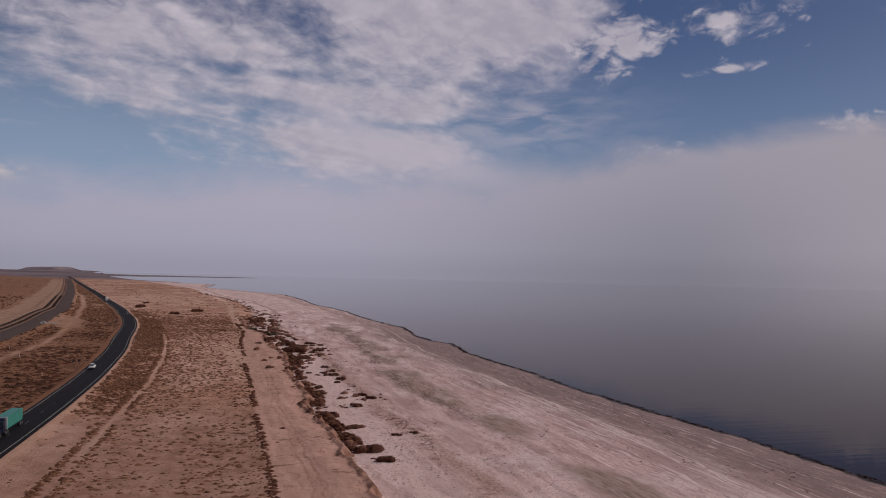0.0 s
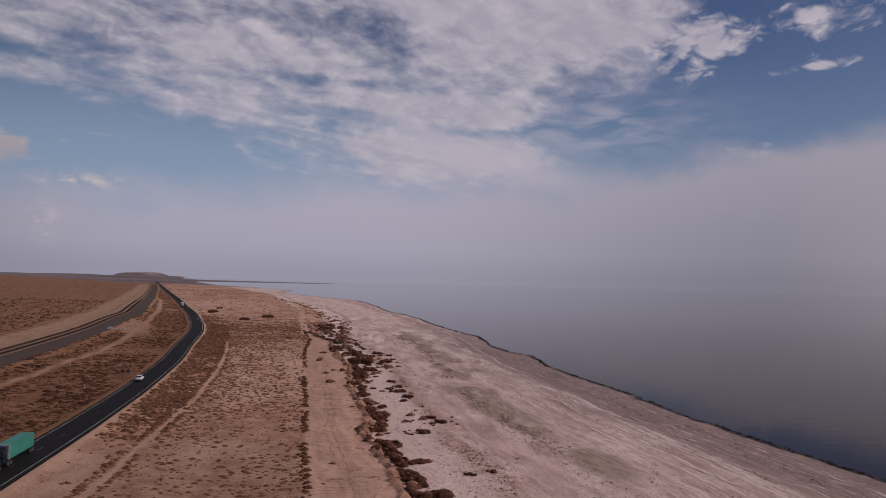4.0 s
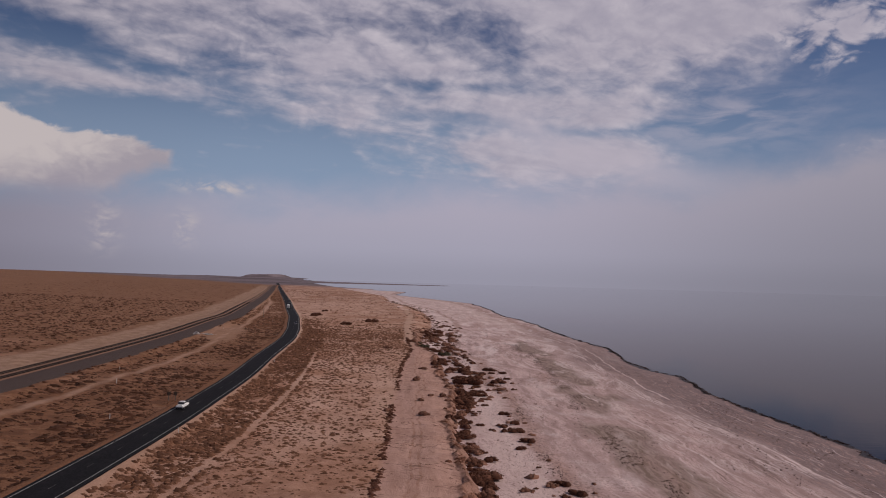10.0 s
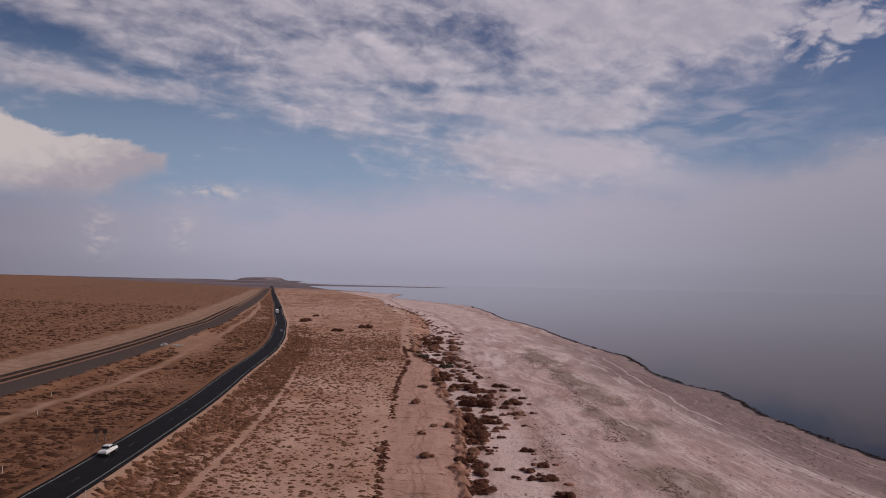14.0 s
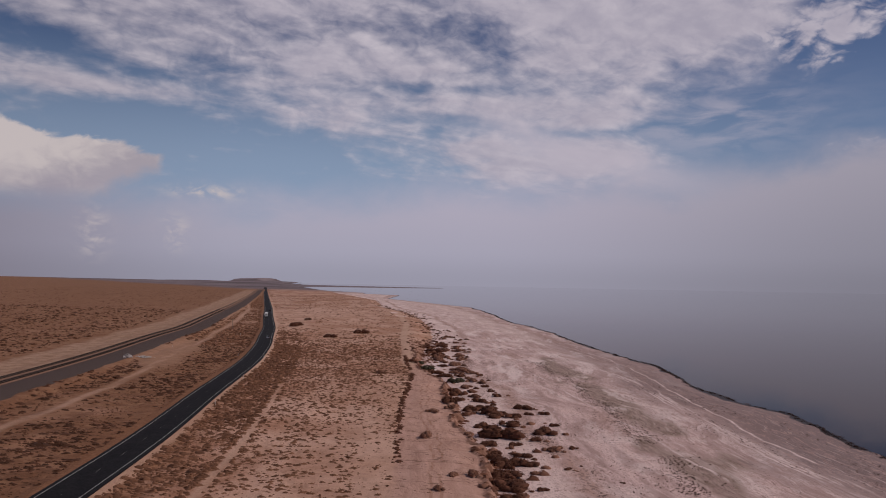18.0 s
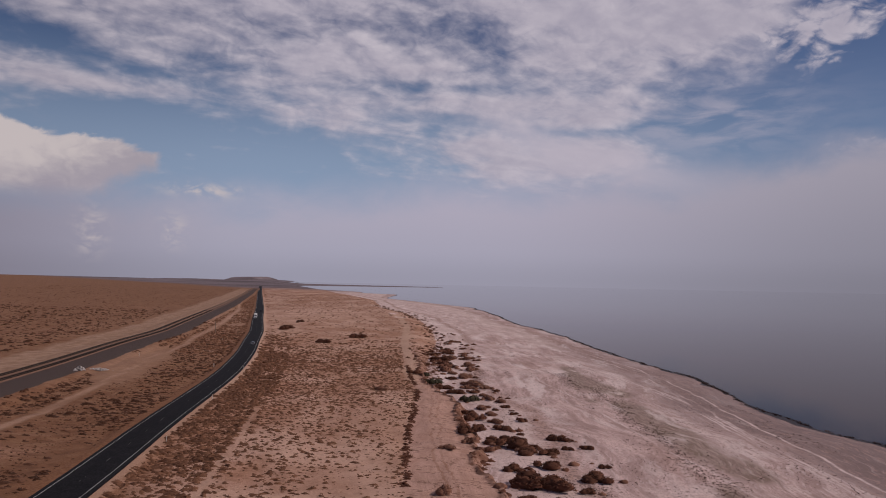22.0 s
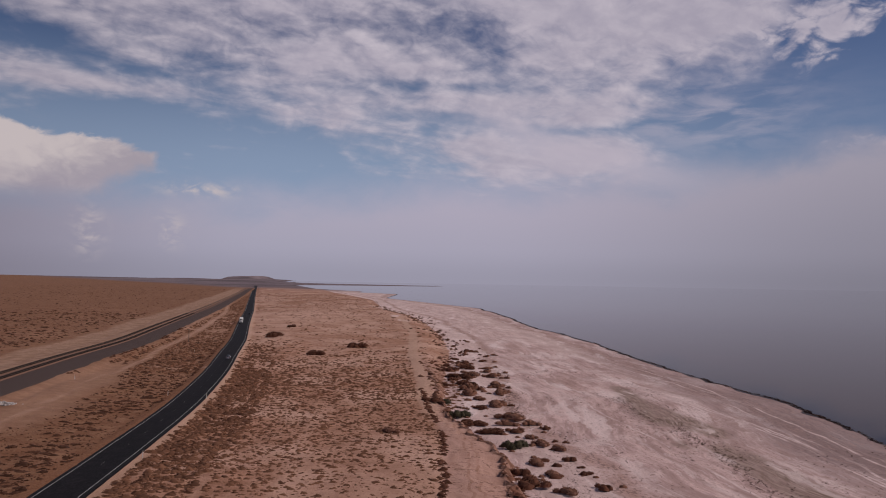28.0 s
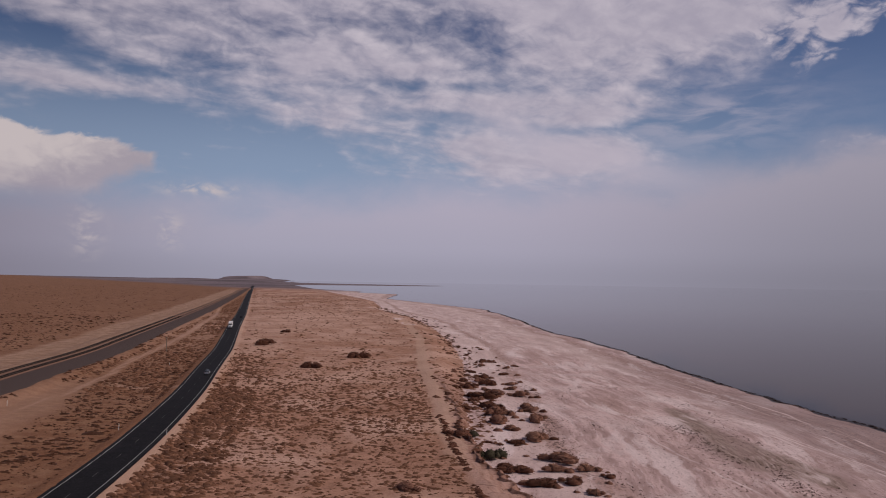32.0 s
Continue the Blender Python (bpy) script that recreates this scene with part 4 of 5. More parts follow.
def scrub(name, label, spots, lo, hi, tall, n, mat, rng, size=0.26, power=2.2):
    r = lo + (hi - lo) * rng.uniform(0, 1, len(spots)) ** power
    v, f = mounds(spots, r * 0.85, tall, 6, 2, 0.28, 5, 1.6)
    ob = new(name, solid_mesh(name, v, f, mat, tufts(spots, r, tall * 1.2, n, size, 5)))
    return tagged(ob, label, "scrub", kind="stuff")


spots, rng = scatter(lambda y: ROAD_X(y) + 6.5, lambda y: VEG_X(y) - 0.5, 120, 640, 0.62, -0.36, 11, 0.0, (460, 640, 0.7))
scrub("scrub", "low dry brown desert scrub dotting sandy ground", spots, 0.20, 0.76, 0.46, 8, SCRUB, rng, 0.24, 1.8)
spots, rng = scatter(lambda y: ROAD_X(y) + 6.1, lambda y: ROAD_X(y) + 21, 200, 700, 0.80, -0.30, 18, 0.0, (480, 700, 0.8))
scrub("scrub", "reddish dry scrub crowding the highway shoulder", spots, 0.30, 1.15, 0.5, 7, SCRUB, rng)
spots, rng = scatter(lambda y: ROAD_X(y) + 9, lambda y: lines(y)[4] + 6, 520, 1700, 0.30, -0.30, 12, 0.0, (540, 760, 0.80))
scrub("scrub", "thin brown scrub on far sandy flats", spots, 0.35, 1.1, 0.45, 3, SCRUB, rng)
spots, rng = scatter(lambda y: RAIL_X(y) + 19, lambda y: ROAD_X(y) - 7, 150, 700, 0.42, -0.12, 13, 0.0, (320, 700, 0.75))
scrub("scrub", "dry brown scrub between highway and railway", spots, 0.25, 1.05, 0.32, 8, WEST_SCRUB, rng, 0.26, 1.5)
spots, rng = scatter(lambda y: RAIL_X(y) + 19, lambda y: ROAD_X(y) - 7, 560, 1500, 0.35, -0.3, 16, 0.0, (700, 1400, 0.9))
scrub("scrub", "thin dry scrub far along the railway", spots, 0.4, 1.2, 0.5, 3, SCRUB, rng)
spots, rng = scatter(lambda y: RAIL_X(y) - 420, lambda y: RAIL_X(y) - 32 - 3 * smooth(380, 620, y), 240, 1900, 0.62, -0.28, 14, 0.0, (380, 1000, 0.94))
scrub("scrub", "sparse brown scrub on a gentle desert slope", spots, 0.40, 1.2, 0.35, 3, WEST_SCRUB, rng)
spots, rng = scatter(lambda y: ROAD_X(y) + 6.5, lambda y: VEG_X(y) - 0.5, 130, 560, 0.60, -0.38, 21, 0.0, (400, 560, 0.8))
scrub("dry_grass", "small dry tufts speckling sandy ground", spots, 0.10, 0.34, 0.5, 3, SCRUB, rng)
spots, rng = scatter(lambda y: RAIL_X(y) + 19, lambda y: ROAD_X(y) - 7, 190, 560, 0.6, -0.30, 22)
scrub("dry_grass", "small dry tufts on brown ground by the railway", spots, 0.10, 0.36, 0.5, 3, WEST_SCRUB, rng)
spots, rng = scatter(lambda y: RAIL_X(y) + 19, lambda y: ROAD_X(y) - 8, 180, 640, 0.09, -0.06, 23, 0.0, (260, 520, 0.8))
scrub("brush", "broad dark brown thatchy brush on brown ground", spots, 0.6, 1.9, 0.34, 12, WEST_SCRUB, rng, 0.2)
spots, rng = scatter(lambda y: RAIL_X(y) - 300, lambda y: RAIL_X(y) - 34, 300, 900, 0.08, -0.12, 24)
scrub("brush", "scattered dark brush on a gentle desert slope", spots, 0.6, 1.9, 0.4, 6, WEST_SCRUB, rng, 0.22)
# a row of thicker brush along the edge of the bench, and beside trail and road
rng = np.random.default_rng(15)
ys = rng.uniform(120, 545, 1050)
xs = VEG_X(ys) + rng.normal(-0.2, 0.42, len(ys))
spots = np.stack([xs, ys, height(xs, ys)], 1)[vnoise(ys / 9, ys * 0) > -0.25]
scrub("brush_row", "dark brown brush growing in a row along a bench edge", spots, 0.28, 0.85, 0.6, 9, BUSH_DARK, rng)
ys = 130 + 490 * rng.uniform(0, 1, 1150) ** 1.5
xs = TRAIL_X(ys) + np.where(rng.uniform(0, 1, len(ys)) < 0.72, -1.9, 1.7) + rng.normal(0, 0.45, len(ys))
spots = np.stack([xs, ys, height(xs, ys)], 1)[vnoise(ys / 14, ys * 0 + 3) > -0.3]
scrub("brush_row", "brown brush lining a sandy trail", spots, 0.28, 0.85, 0.6, 8, SCRUB, rng)

ys = rng.uniform(200, 760, 420)
xs = RAIL_X(ys) + 17.0 + rng.normal(0, 0.7, len(ys))
spots = np.stack([xs, ys, height(xs, ys)], 1)[vnoise(ys / 12, ys * 0 + 6) > -0.05]
scrub("brush_row", "dark brush along the edge of a gravel yard", spots, 0.35, 1.0, 0.5, 8, WEST_SCRUB, rng)
# brush clinging to the eroded face of the bench
ys = rng.uniform(170, 540, 900)
_, _, _, top, foot, _ = lines(ys)
xs = top + (foot - top) * rng.uniform(-0.1, 1.15, len(ys))
spots = np.stack([xs, ys, height(xs, ys) - 0.05], 1)[vnoise(ys / 10, ys * 0 + 11) + rng.normal(0, 0.15, len(ys)) > -0.12]
scrub("brush", "reddish dry brush clinging to an eroded bench face", spots, 0.25, 0.95, 0.5, 8, BUSH_DARK, rng)
# brush rooted in washed-out cracks across the bench
for yc, reach in ((246, 1.0), (262, 0.6), (286, 0.85), (318, 0.6)):
    f = np.linspace(0.02, reach, 46)
    a, b = VEG_X(yc), CLIFF_X(yc)
    xs = a + (b - a) * f
    ys = yc + 2.2 * vnoise(xs / 4.0, xs * 0 + yc) - 3.0 * f + rng.normal(0, 0.15, len(f))
    spots = np.stack([xs, ys, height(xs, ys) - 0.08], 1)
    scrub("brush_row", "thin dark brush in a crack across the silt bench", spots, 0.22, 0.46, 0.3, 5, SCRUB, rng)


def shrub(mat, label, seed):
    """A shrub: woody stems under a ragged crown of many small leaf clumps. About 2 m wide."""
    rng = np.random.default_rng(seed)
    root = new("shrub")
    lobes = np.stack([rng.normal(0, 0.55, 7), rng.normal(0, 0.42, 7), rng.uniform(0.05, 0.30, 7)], 1)
    lobes[0] = (0, 0, 0.25)
    size = rng.uniform(0.30, 0.62, 7)
    v, f = mounds(lobes, size, 0.95, 9, 4, 0.16, seed)
    th, a = rng.uniform(0, 6.28, (7, 70)), np.arcsin(rng.uniform(-0.05, 1, (7, 70)))
    on = lobes[:, None] + np.stack([np.cos(a) * np.cos(th), np.cos(a) * np.sin(th), np.sin(a)], -1) * size[:, None, None] * rng.uniform(0.9, 1.12, (7, 70, 1))
    leaf = tufts(on.reshape(-1, 3), np.full(490, 0.09), 1.0, 2, 0.9, seed)
    crown = new("foliage", solid_mesh("foliage", v, f, mat, leaf))
    crown.parent = root
    bm = bmesh.new()
    for i in range(7):
        a, lean = rng.uniform(0, 6.28), rng.uniform(0.2, 0.8)
        m = Matrix.Rotation(a, 4, "Z") @ Matrix.Rotation(lean, 4, "Y") @ Matrix.Translation((0, 0, 0.33))
        bmesh.ops.create_cone(bm, segments=5, radius1=0.035, radius2=0.012, depth=0.75, matrix=m, cap_ends=True)
    me = bpy.data.meshes.new("stems")
    bm.to_mesh(me)
    bm.free()
    me.materials.append(STEM)
    stems = new("stems", me)
    stems.parent = root
    return tagged(root, label, "shrub", group="shrubs along the shore")


LOOKS = {"DARK": (BUSH_DARK, "dark leafy saltbush growing on pale sand"), "BROWN": (BUSH_BROWN, "dry brown rounded saltbush on sandy ground"),
         "GREEN": (BUSH_GREEN, "tall dark green shrub at the bench foot")}
KINDS = {k: [shrub(*LOOKS[k], 40 + 10 * i + j) for j in range(3)] for i, k in enumerate(LOOKS)}
USED = set()


def plant(kind, x, y, wide, rng):
    src = KINDS[kind][int(rng.integers(3))]
    z = float(height(np.array([x]), np.array([y]))[0]) - 0.04
    s = wide / 2.0
    tall = s * (0.66 if y > 630 and wide > 6 else 0.52 if wide > 4 else 0.66) * rng.uniform(0.8, 1.2) * (1.3 if kind == "GREEN" else 1)
    m = pose(x, y, z, 0, 0, rng.uniform(-22, 22) + rng.choice([0, 180])) @ Matrix.Diagonal((s * 1.02, s * rng.uniform(0.7, 1.1), tall * 1.3, 1))
    if src.name not in USED:
        USED.add(src.name)
        src.matrix_world = m
        return
    ob = src.copy()
    scene.collection.objects.link(ob)
    ob.matrix_world = m
    for part in src.children:
        p = part.copy()
        scene.collection.objects.link(p)
        p.parent = ob


SHRUBS = [
    ('DARK', [(29.0, 158, 4.8), (26.8, 167, 6.8), (23.0, 169, 2.6), (24.1, 179, 4.1), (25.6, 192, 4.9), (20.1, 199, 5.1), (19.8, 208, 6.4), (30.9, 223, 3.6), (16.7, 225, 5.6), (35.3, 235, 1.7), (38.2, 237, 3.1), (36.1, 243, 2.7), (19.9, 244, 8.2), (21.9, 259, 3.5), (30.2, 272, 2.7), (14.0, 280, 5.6), (32.8, 280, 3.2), (27.5, 291, 2.2), (30.6, 291, 4.8), (23.7, 292, 1.7), (12.7, 296, 4.4), (27.1, 297, 2.7), (30.8, 301, 3.2), (19.2, 314, 2.0), (28.7, 315, 3.0), (16.8, 330, 6.9), (17.0, 338, 7.3), (31.3, 345, 2.1), (17.5, 347, 6.9), (23.3, 347, 3.9)]),
    ('DARK', [(22.3, 355, 4.1), (14.3, 365, 4.8), (36.1, 365, 2.1), (21.3, 366, 2.9), (27.3, 372, 3.5), (17.9, 375, 10.1), (31.4, 381, 5.8), (14.3, 387, 4.3), (22.3, 390, 5.5), (35.1, 391, 2.4), (20.0, 403, 6.5), (24.9, 403, 4.1), (29.5, 407, 2.5), (16.3, 408, 7.5), (35.0, 408, 3.0), (11.7, 412, 5.1), (5.2, 413, 6.0), (15.7, 415, 4.9), (31.6, 416, 2.2), (28.3, 417, 4.5), (19.6, 422, 2.3), (15.3, 428, 4.2), (8.5, 431, 2.9), (21.7, 440, 3.0), (7.8, 441, 6.0), (6.4, 449, 3.7), (20.4, 450, 2.3), (19.0, 461, 2.8), (21.3, 479, 1.7), (2.6, 488, 7.1)]),
    ('DARK', [(9.2, 490, 4.5), (18.3, 495, 2.8), (-2.3, 498, 6.7), (-14.0, 521, 4.8), (1.6, 523, 4.3), (-10.4, 566, 3.3), (-10.4, 567, 3.9), (-1.3, 568, 6.6), (-2.5, 574, 5.7), (-2.8, 588, 8.6), (-2.9, 588, 5.7), (0.7, 602, 4.5), (-11.6, 605, 3.8), (-7.9, 609, 5.4), (-6.5, 614, 4.7), (0.2, 617, 7.3), (-9, 623, 3.7), (-0.7, 636, 5.6), (-73.2, 636, 7.4), (9.6, 647, 4.7), (-58.2, 675, 8.8), (3.6, 693, 5.1), (-112.5, 716, 10.7), (-119, 793, 6.3)]),
    ('BROWN', [(4.8, 170, 0.9), (6.4, 183, 1.5), (27.9, 238, 2.6), (33.4, 242, 2.7), (18.3, 266, 4.1), (4.4, 297, 3.5), (-7, 302, 2.7), (2.4, 318, 2.3), (5.0, 328, 2.6), (9.0, 330, 3.0), (-1.1, 360, 3.8), (30.6, 362, 4.7), (-0.6, 394, 4.1), (5.5, 401, 4.3), (9.5, 403, 4.4), (13.7, 437, 4.9), (13.3, 449, 4.2), (10.7, 458, 4.9), (18.1, 471, 3.7), (-23.9, 475, 5.2), (14.3, 476, 5.0), (12.9, 483, 3.5), (8.0, 499, 5.7), (14.9, 500, 4.8), (9.6, 507, 9.5), (6.9, 528, 7.8), (2.0, 539, 4.7), (-1.3, 548, 7.3), (10.1, 551, 5.5), (11.2, 555, 5.4)]),
    ('BROWN', [(0.3, 560, 7.6), (10.5, 566, 6.5), (9.9, 571, 6.0), (10.1, 593, 6.1), (1.8, 597, 7.5), (11.5, 599, 4.5), (8.7, 608, 4.6), (9.3, 619, 5.5), (-1.8, 626, 6.6)]),
    ('GREEN', [(8.0, 472, 5.3), (-6.5, 507, 5.9), (-8.9, 530, 5.3)]),
]
rng = np.random.default_rng(77)
for kind, places in SHRUBS:
    for x, y, wide in places:
        plant(kind, x, y, wide, rng)
# a thick fringe along the foot of the bench
for i in range(58):
    y = 172 + i * 3.5 + rng.uniform(-2, 2)
    foot = float(lines(np.array([y]))[4][0])
    if vnoise(np.array([y / 13.0]), np.array([0.7]))[0] > -0.3:
        plant("DARK" if rng.uniform() < 0.75 else "BROWN", foot + rng.uniform(0.2, 3.2), y, rng.uniform(2.2, 4.8), rng)
# low brush crowding round them
near = [(p, k) for k, places in SHRUBS for p in places]
for kind, mat, share in (("brown brush huddled round saltbushes on the salt flat", BUSH_BROWN, 0.62), ("dark low brush huddled round saltbushes on the salt flat", BUSH_DARK, 0.38)):
    pts, rad = [], []
    for (x, y, wide), k in near:
        for i in range(2):
            if rng.uniform() < share and x > lines(np.array([y]))[4][0] - 1:
                pts.append((x + rng.normal(0, wide * 0.75), y + rng.normal(0, wide * 0.6)))
                rad.append(min(wide, 4.5) * rng.uniform(0.12, 0.34))
    pts, rad = np.array(pts), np.array(rad)
    spots = np.stack([pts[:, 0], pts[:, 1], height(pts[:, 0], pts[:, 1]) - 0.03], 1)
    v, f = mounds(spots, rad * 0.9, 0.62, 8, 3, 0.22, 8, 1.2)
    tagged(new("low_brush", solid_mesh("low_brush", v, f, mat, tufts(spots, rad * 1.05, 0.75, 26, 0.16, 8))), kind, "brush", kind="stuff")
# far brush along the inner edge of the beach
ys = rng.uniform(560, 1250, 420)
xs = lines(ys)[4] + rng.normal(-1.0, 6.5, len(ys))
keep = vnoise(ys / 22, xs / 15) > -0.2
spots = np.stack([xs, ys, height(xs, ys) - 0.03], 1)[keep]
scrub("low_brush", "far reddish brush along the inner edge of the beach", spots, 0.5, 1.7, 0.55, 10, BUSH_DARK, rng, 0.22)
# smaller ones among them
for i in range(80):
    y = rng.uniform(180, 760)
    foot = float(lines(np.array([y]))[4][0])
    x = foot + abs(rng.normal(0, 11)) + 0.5
    if vnoise(np.array([x / 12]), np.array([y / 18]))[0] > -0.12 or y > 560:
        plant("DARK" if rng.uniform() < (0.7 if y < 430 else 0.35) else "BROWN", x, y, rng.uniform(0.9, 2.3) * (1 if y < 560 else 1.6), rng)


# clods and wrack: dark crust at the water's edge, pebbly lines on the sand
rng = np.random.default_rng(91)
ys = rng.uniform(100, 1300, 3600)
xs = lines(ys)[5] + rng.normal(-0.8, 0.6, len(ys)) + 1.2 * vnoise(ys / 11, ys * 0 + 9)
spots = np.stack([xs, ys, height(xs, ys)], 1)[vnoise(ys / 17, ys * 0 + 2) + rng.normal(0, 0.2, len(ys)) > -0.25]
CRUST = foliage("shore_crust", (0.032, 0.015, 0.011), (0.085, 0.046, 0.036))
ob = new("shore_crust", tri_mesh("shore_crust", tufts(spots, rng.uniform(0.25, 0.95, len(spots)), 0.28, 8, 0.45, 6), CRUST))
tagged(ob, "dark crust of barnacle rubble along the waterline", "shore rubble", kind="stuff")
ys = rng.uniform(140, 620, 15000)
ft = lines(ys)[4]
xs = ft + np.where(rng.uniform(0, 1, len(ys)) < 0.3, 21 + rng.normal(0, 2.0, len(ys)) + 5 * vnoise(ys / 40, ys * 0), rng.uniform(10, 80, len(ys)))
spots = np.stack([xs, ys, height(xs, ys)], 1)[fbm(xs / 8, ys / 26, 3) > 0.16]
ys = rng.uniform(120, 480, 3800)
xs = lines(ys)[5] - 8 - np.abs(rng.normal(0, 22, len(ys)))
spots = np.concatenate([spots, np.stack([xs, ys, height(xs, ys)], 1)[fbm(xs / 4, ys / 22, 3) > 0.08]])
hollow = curve([(-400, 66), (196, 64), (240, 58), (294, 52), (343, 57), (420, 57), (446, 57), (500, 58), (524, 52), (560, 51), (620, 48), (5200, -900)], 30)
ys = rng.uniform(200, 560, 5200)
xs = hollow(ys) + rng.normal(0, 2.4, len(ys)) + 3 * vnoise(ys / 14, ys * 0 + 3)
spots = np.concatenate([spots, np.stack([xs, ys, height(xs, ys)], 1)[fbm(xs / 5, ys / 14, 3) > -0.12]])
CLOD = foliage("clods", (0.085, 0.050, 0.040), (0.24, 0.155, 0.130))
ob = new("clods", tri_mesh("clods", tufts(spots, rng.uniform(0.10, 0.40, len(spots)) , 0.28, 4, 0.7, 7), CLOD))
tagged(ob, "small brown clods and wrack strewn over the beach", "clods", kind="stuff")


# ---- posts, poles, signs, rubble ----
def part(name, bm, mat, parent, label="", smooth_shade=False):
    me = bpy.data.meshes.new(name)
    bm.to_mesh(me)
    bm.free()
    me.materials.append(mat)
    if smooth_shade:
        me.polygons.foreach_set("use_smooth", [True] * len(me.polygons))
    ob = new(name, me)
    ob.parent = parent
    return tagged(ob, label)


def block(size, at=(0, 0, 0), bevel=0.0, turn=None, bm=None, taper=None):
    """A block with eased edges; taper narrows its top in x and y."""
    made = bmesh.new()
    bmesh.ops.create_cube(made, size=1.0)
    for v in made.verts:
        v.co = Vector((v.co.x * size[0], v.co.y * size[1], v.co.z * size[2]))
        if taper and v.co.z > 0:
            v.co.x *= taper[0]
            v.co.y = v.co.y * taper[1] + (taper[2] if len(taper) > 2 else 0)
    if bevel:
        bmesh.ops.bevel(made, geom=made.edges[:], offset=bevel, segments=2, affect="EDGES")
    m = Matrix.Translation(at) @ (turn or Matrix.Identity(4))
    bmesh.ops.transform(made, matrix=m, verts=made.verts)
    return join(bm, made)


def rod(r1, r2, length, at=(0, 0, 0), turn=None, seg=10, bm=None):
    made = bmesh.new()
    bmesh.ops.create_cone(made, segments=seg, radius1=r1, radius2=r2, depth=length, cap_ends=True, matrix=Matrix.Translation((0, 0, length / 2)))
    bmesh.ops.transform(made, matrix=Matrix.Translation(at) @ (turn or Matrix.Identity(4)), verts=made.verts)
    return join(bm, made)


def join(bm, made):
    if bm is None:
        return made
    me = bpy.data.meshes.new("join")
    made.to_mesh(me)
    made.free()
    bm.from_mesh(me)
    bpy.data.meshes.remove(me)
    return bm


def ground_at(x, y):
    return float(height(np.array([float(x)]), np.array([float(y)]))[0])


WHITE_PLASTIC = simple("white_plastic", (0.62, 0.60, 0.57), (0.78, 0.77, 0.74), 4.0, 0.5, 0, 0.05)
REFLECTOR = simple("reflector", (0.45, 0.30, 0.10), (0.55, 0.38, 0.14), 9.0, 0.25, 0, 0.0)
SIGN_BACK = simple("sign_back", (0.045, 0.028, 0.022), (0.085, 0.055, 0.042), 2.0, 0.8, 0.0, 0.05)
first = None
for x, y in ((-107.4, 343), (-95.5, 317), (-81.2, 506), (-134.1, 531), (-129.5, 628), (-51.2, 258), (-74.5, 272), (-63.5, 388), (-95.1, 512), (-71.0, 440)):
    m = pose(x, y, ground_at(x, y), 0, 0, 12)
    if first:
        copy_thing(first, m)
        continue
    first = tagged(new("marker_post"), "slim white plastic roadside marker post", "marker post", group="marker posts")
    part("post", block((0.12, 0.06, 1.55), (0, 0, 0.72), 0.01), WHITE_PLASTIC, first)
    part("reflector", block((0.09, 0.012, 0.16), (0, -0.037, 1.33), 0.003), REFLECTOR, first, "amber reflector")
    first.matrix_world = m

sign = tagged(new("road_sign"), "dark double roadside sign board on two wooden posts", "road sign")
for dx in (-0.95, 0.95):
    part("post", block((0.20, 0.20, 2.7), (dx, 0, 1.3), 0.015), WOOD, sign)
    part("panel", block((1.0, 0.05, 1.05), (dx * 0.95, -0.13, 2.2), 0.01), SIGN_BACK, sign)
sign.matrix_world = pose(-69.9, 299, ground_at(-69.9, 299), 0, 0, 8)

pole = tagged(new("utility_pole"), "weathered wooden utility pole with a short crossarm", "utility pole")
part("pole", rod(0.17, 0.11, 7.4, (0, 0, -0.3), seg=12), WOOD, pole)
part("crossarm", block((1.7, 0.11, 0.13), (0, -0.15, 6.7), 0.01), WOOD, pole)
for dx in (-0.7, 0.7):
    part("insulator", rod(0.05, 0.035, 0.2, (dx, -0.15, 6.76), seg=8), SIGN_BACK, pole)
pole.matrix_world = pose(-149, 673, ground_at(-149, 673), 0, 0, -10)


def stones(name, n, length, wide, tall, mat, label, seed):
    """A heap of loose rocks, each one a part."""
    rng = np.random.default_rng(seed)
    root = tagged(new(name), label, "rubble pile")
    shapes = []
    for i in range(6):
        bm = bmesh.new()
        bmesh.ops.create_icosphere(bm, subdivisions=1, radius=1.0)
        for v in bm.verts:
            v.co *= rng.uniform(0.7, 1.2)
        me = bpy.data.meshes.new("stone")
        bm.to_mesh(me)
        bm.free()
        me.materials.append(mat)
        shapes.append(me)
    for i in range(n):
        x, y = rng.normal(0, length / 4), rng.normal(0, wide / 4)
        z = tall * max(0.0, 1 - (x / length * 2) ** 2 - (y / wide * 2) ** 2) * rng.uniform(0.2, 1)
        r = rng.uniform(0.18, 0.52)
        ob = new("stone", shapes[i % 6])
        ob.parent = root
        ob.matrix_local = pose(x, y, z + 0.08, rng.uniform(0, 360), rng.uniform(0, 360), 0) @ Matrix.Diagonal((r, r, r, 1))
    return root


PALE_ROCK = simple("pale_rock", (0.27, 0.23, 0.21), (0.48, 0.43, 0.41), 1.2, 0.9, 0, 0.4)
heap = stones("rubble_pile", 60, 3.6, 3.0, 1.4, PALE_ROCK, "pale heap of broken rock beside the gravel yard", 3)
heap.matrix_world = pose(-131.6, 478, ground_at(-131.6, 478) - 0.1)
heap = stones("rubble_pile", 90, 9.5, 3.0, 0.75, PALE_ROCK, "low scattered row of pale broken rubble", 4)
heap.matrix_world = pose(-127.6, 482.8, ground_at(-127.6, 482.8) - 0.1, 0, 0, 15)


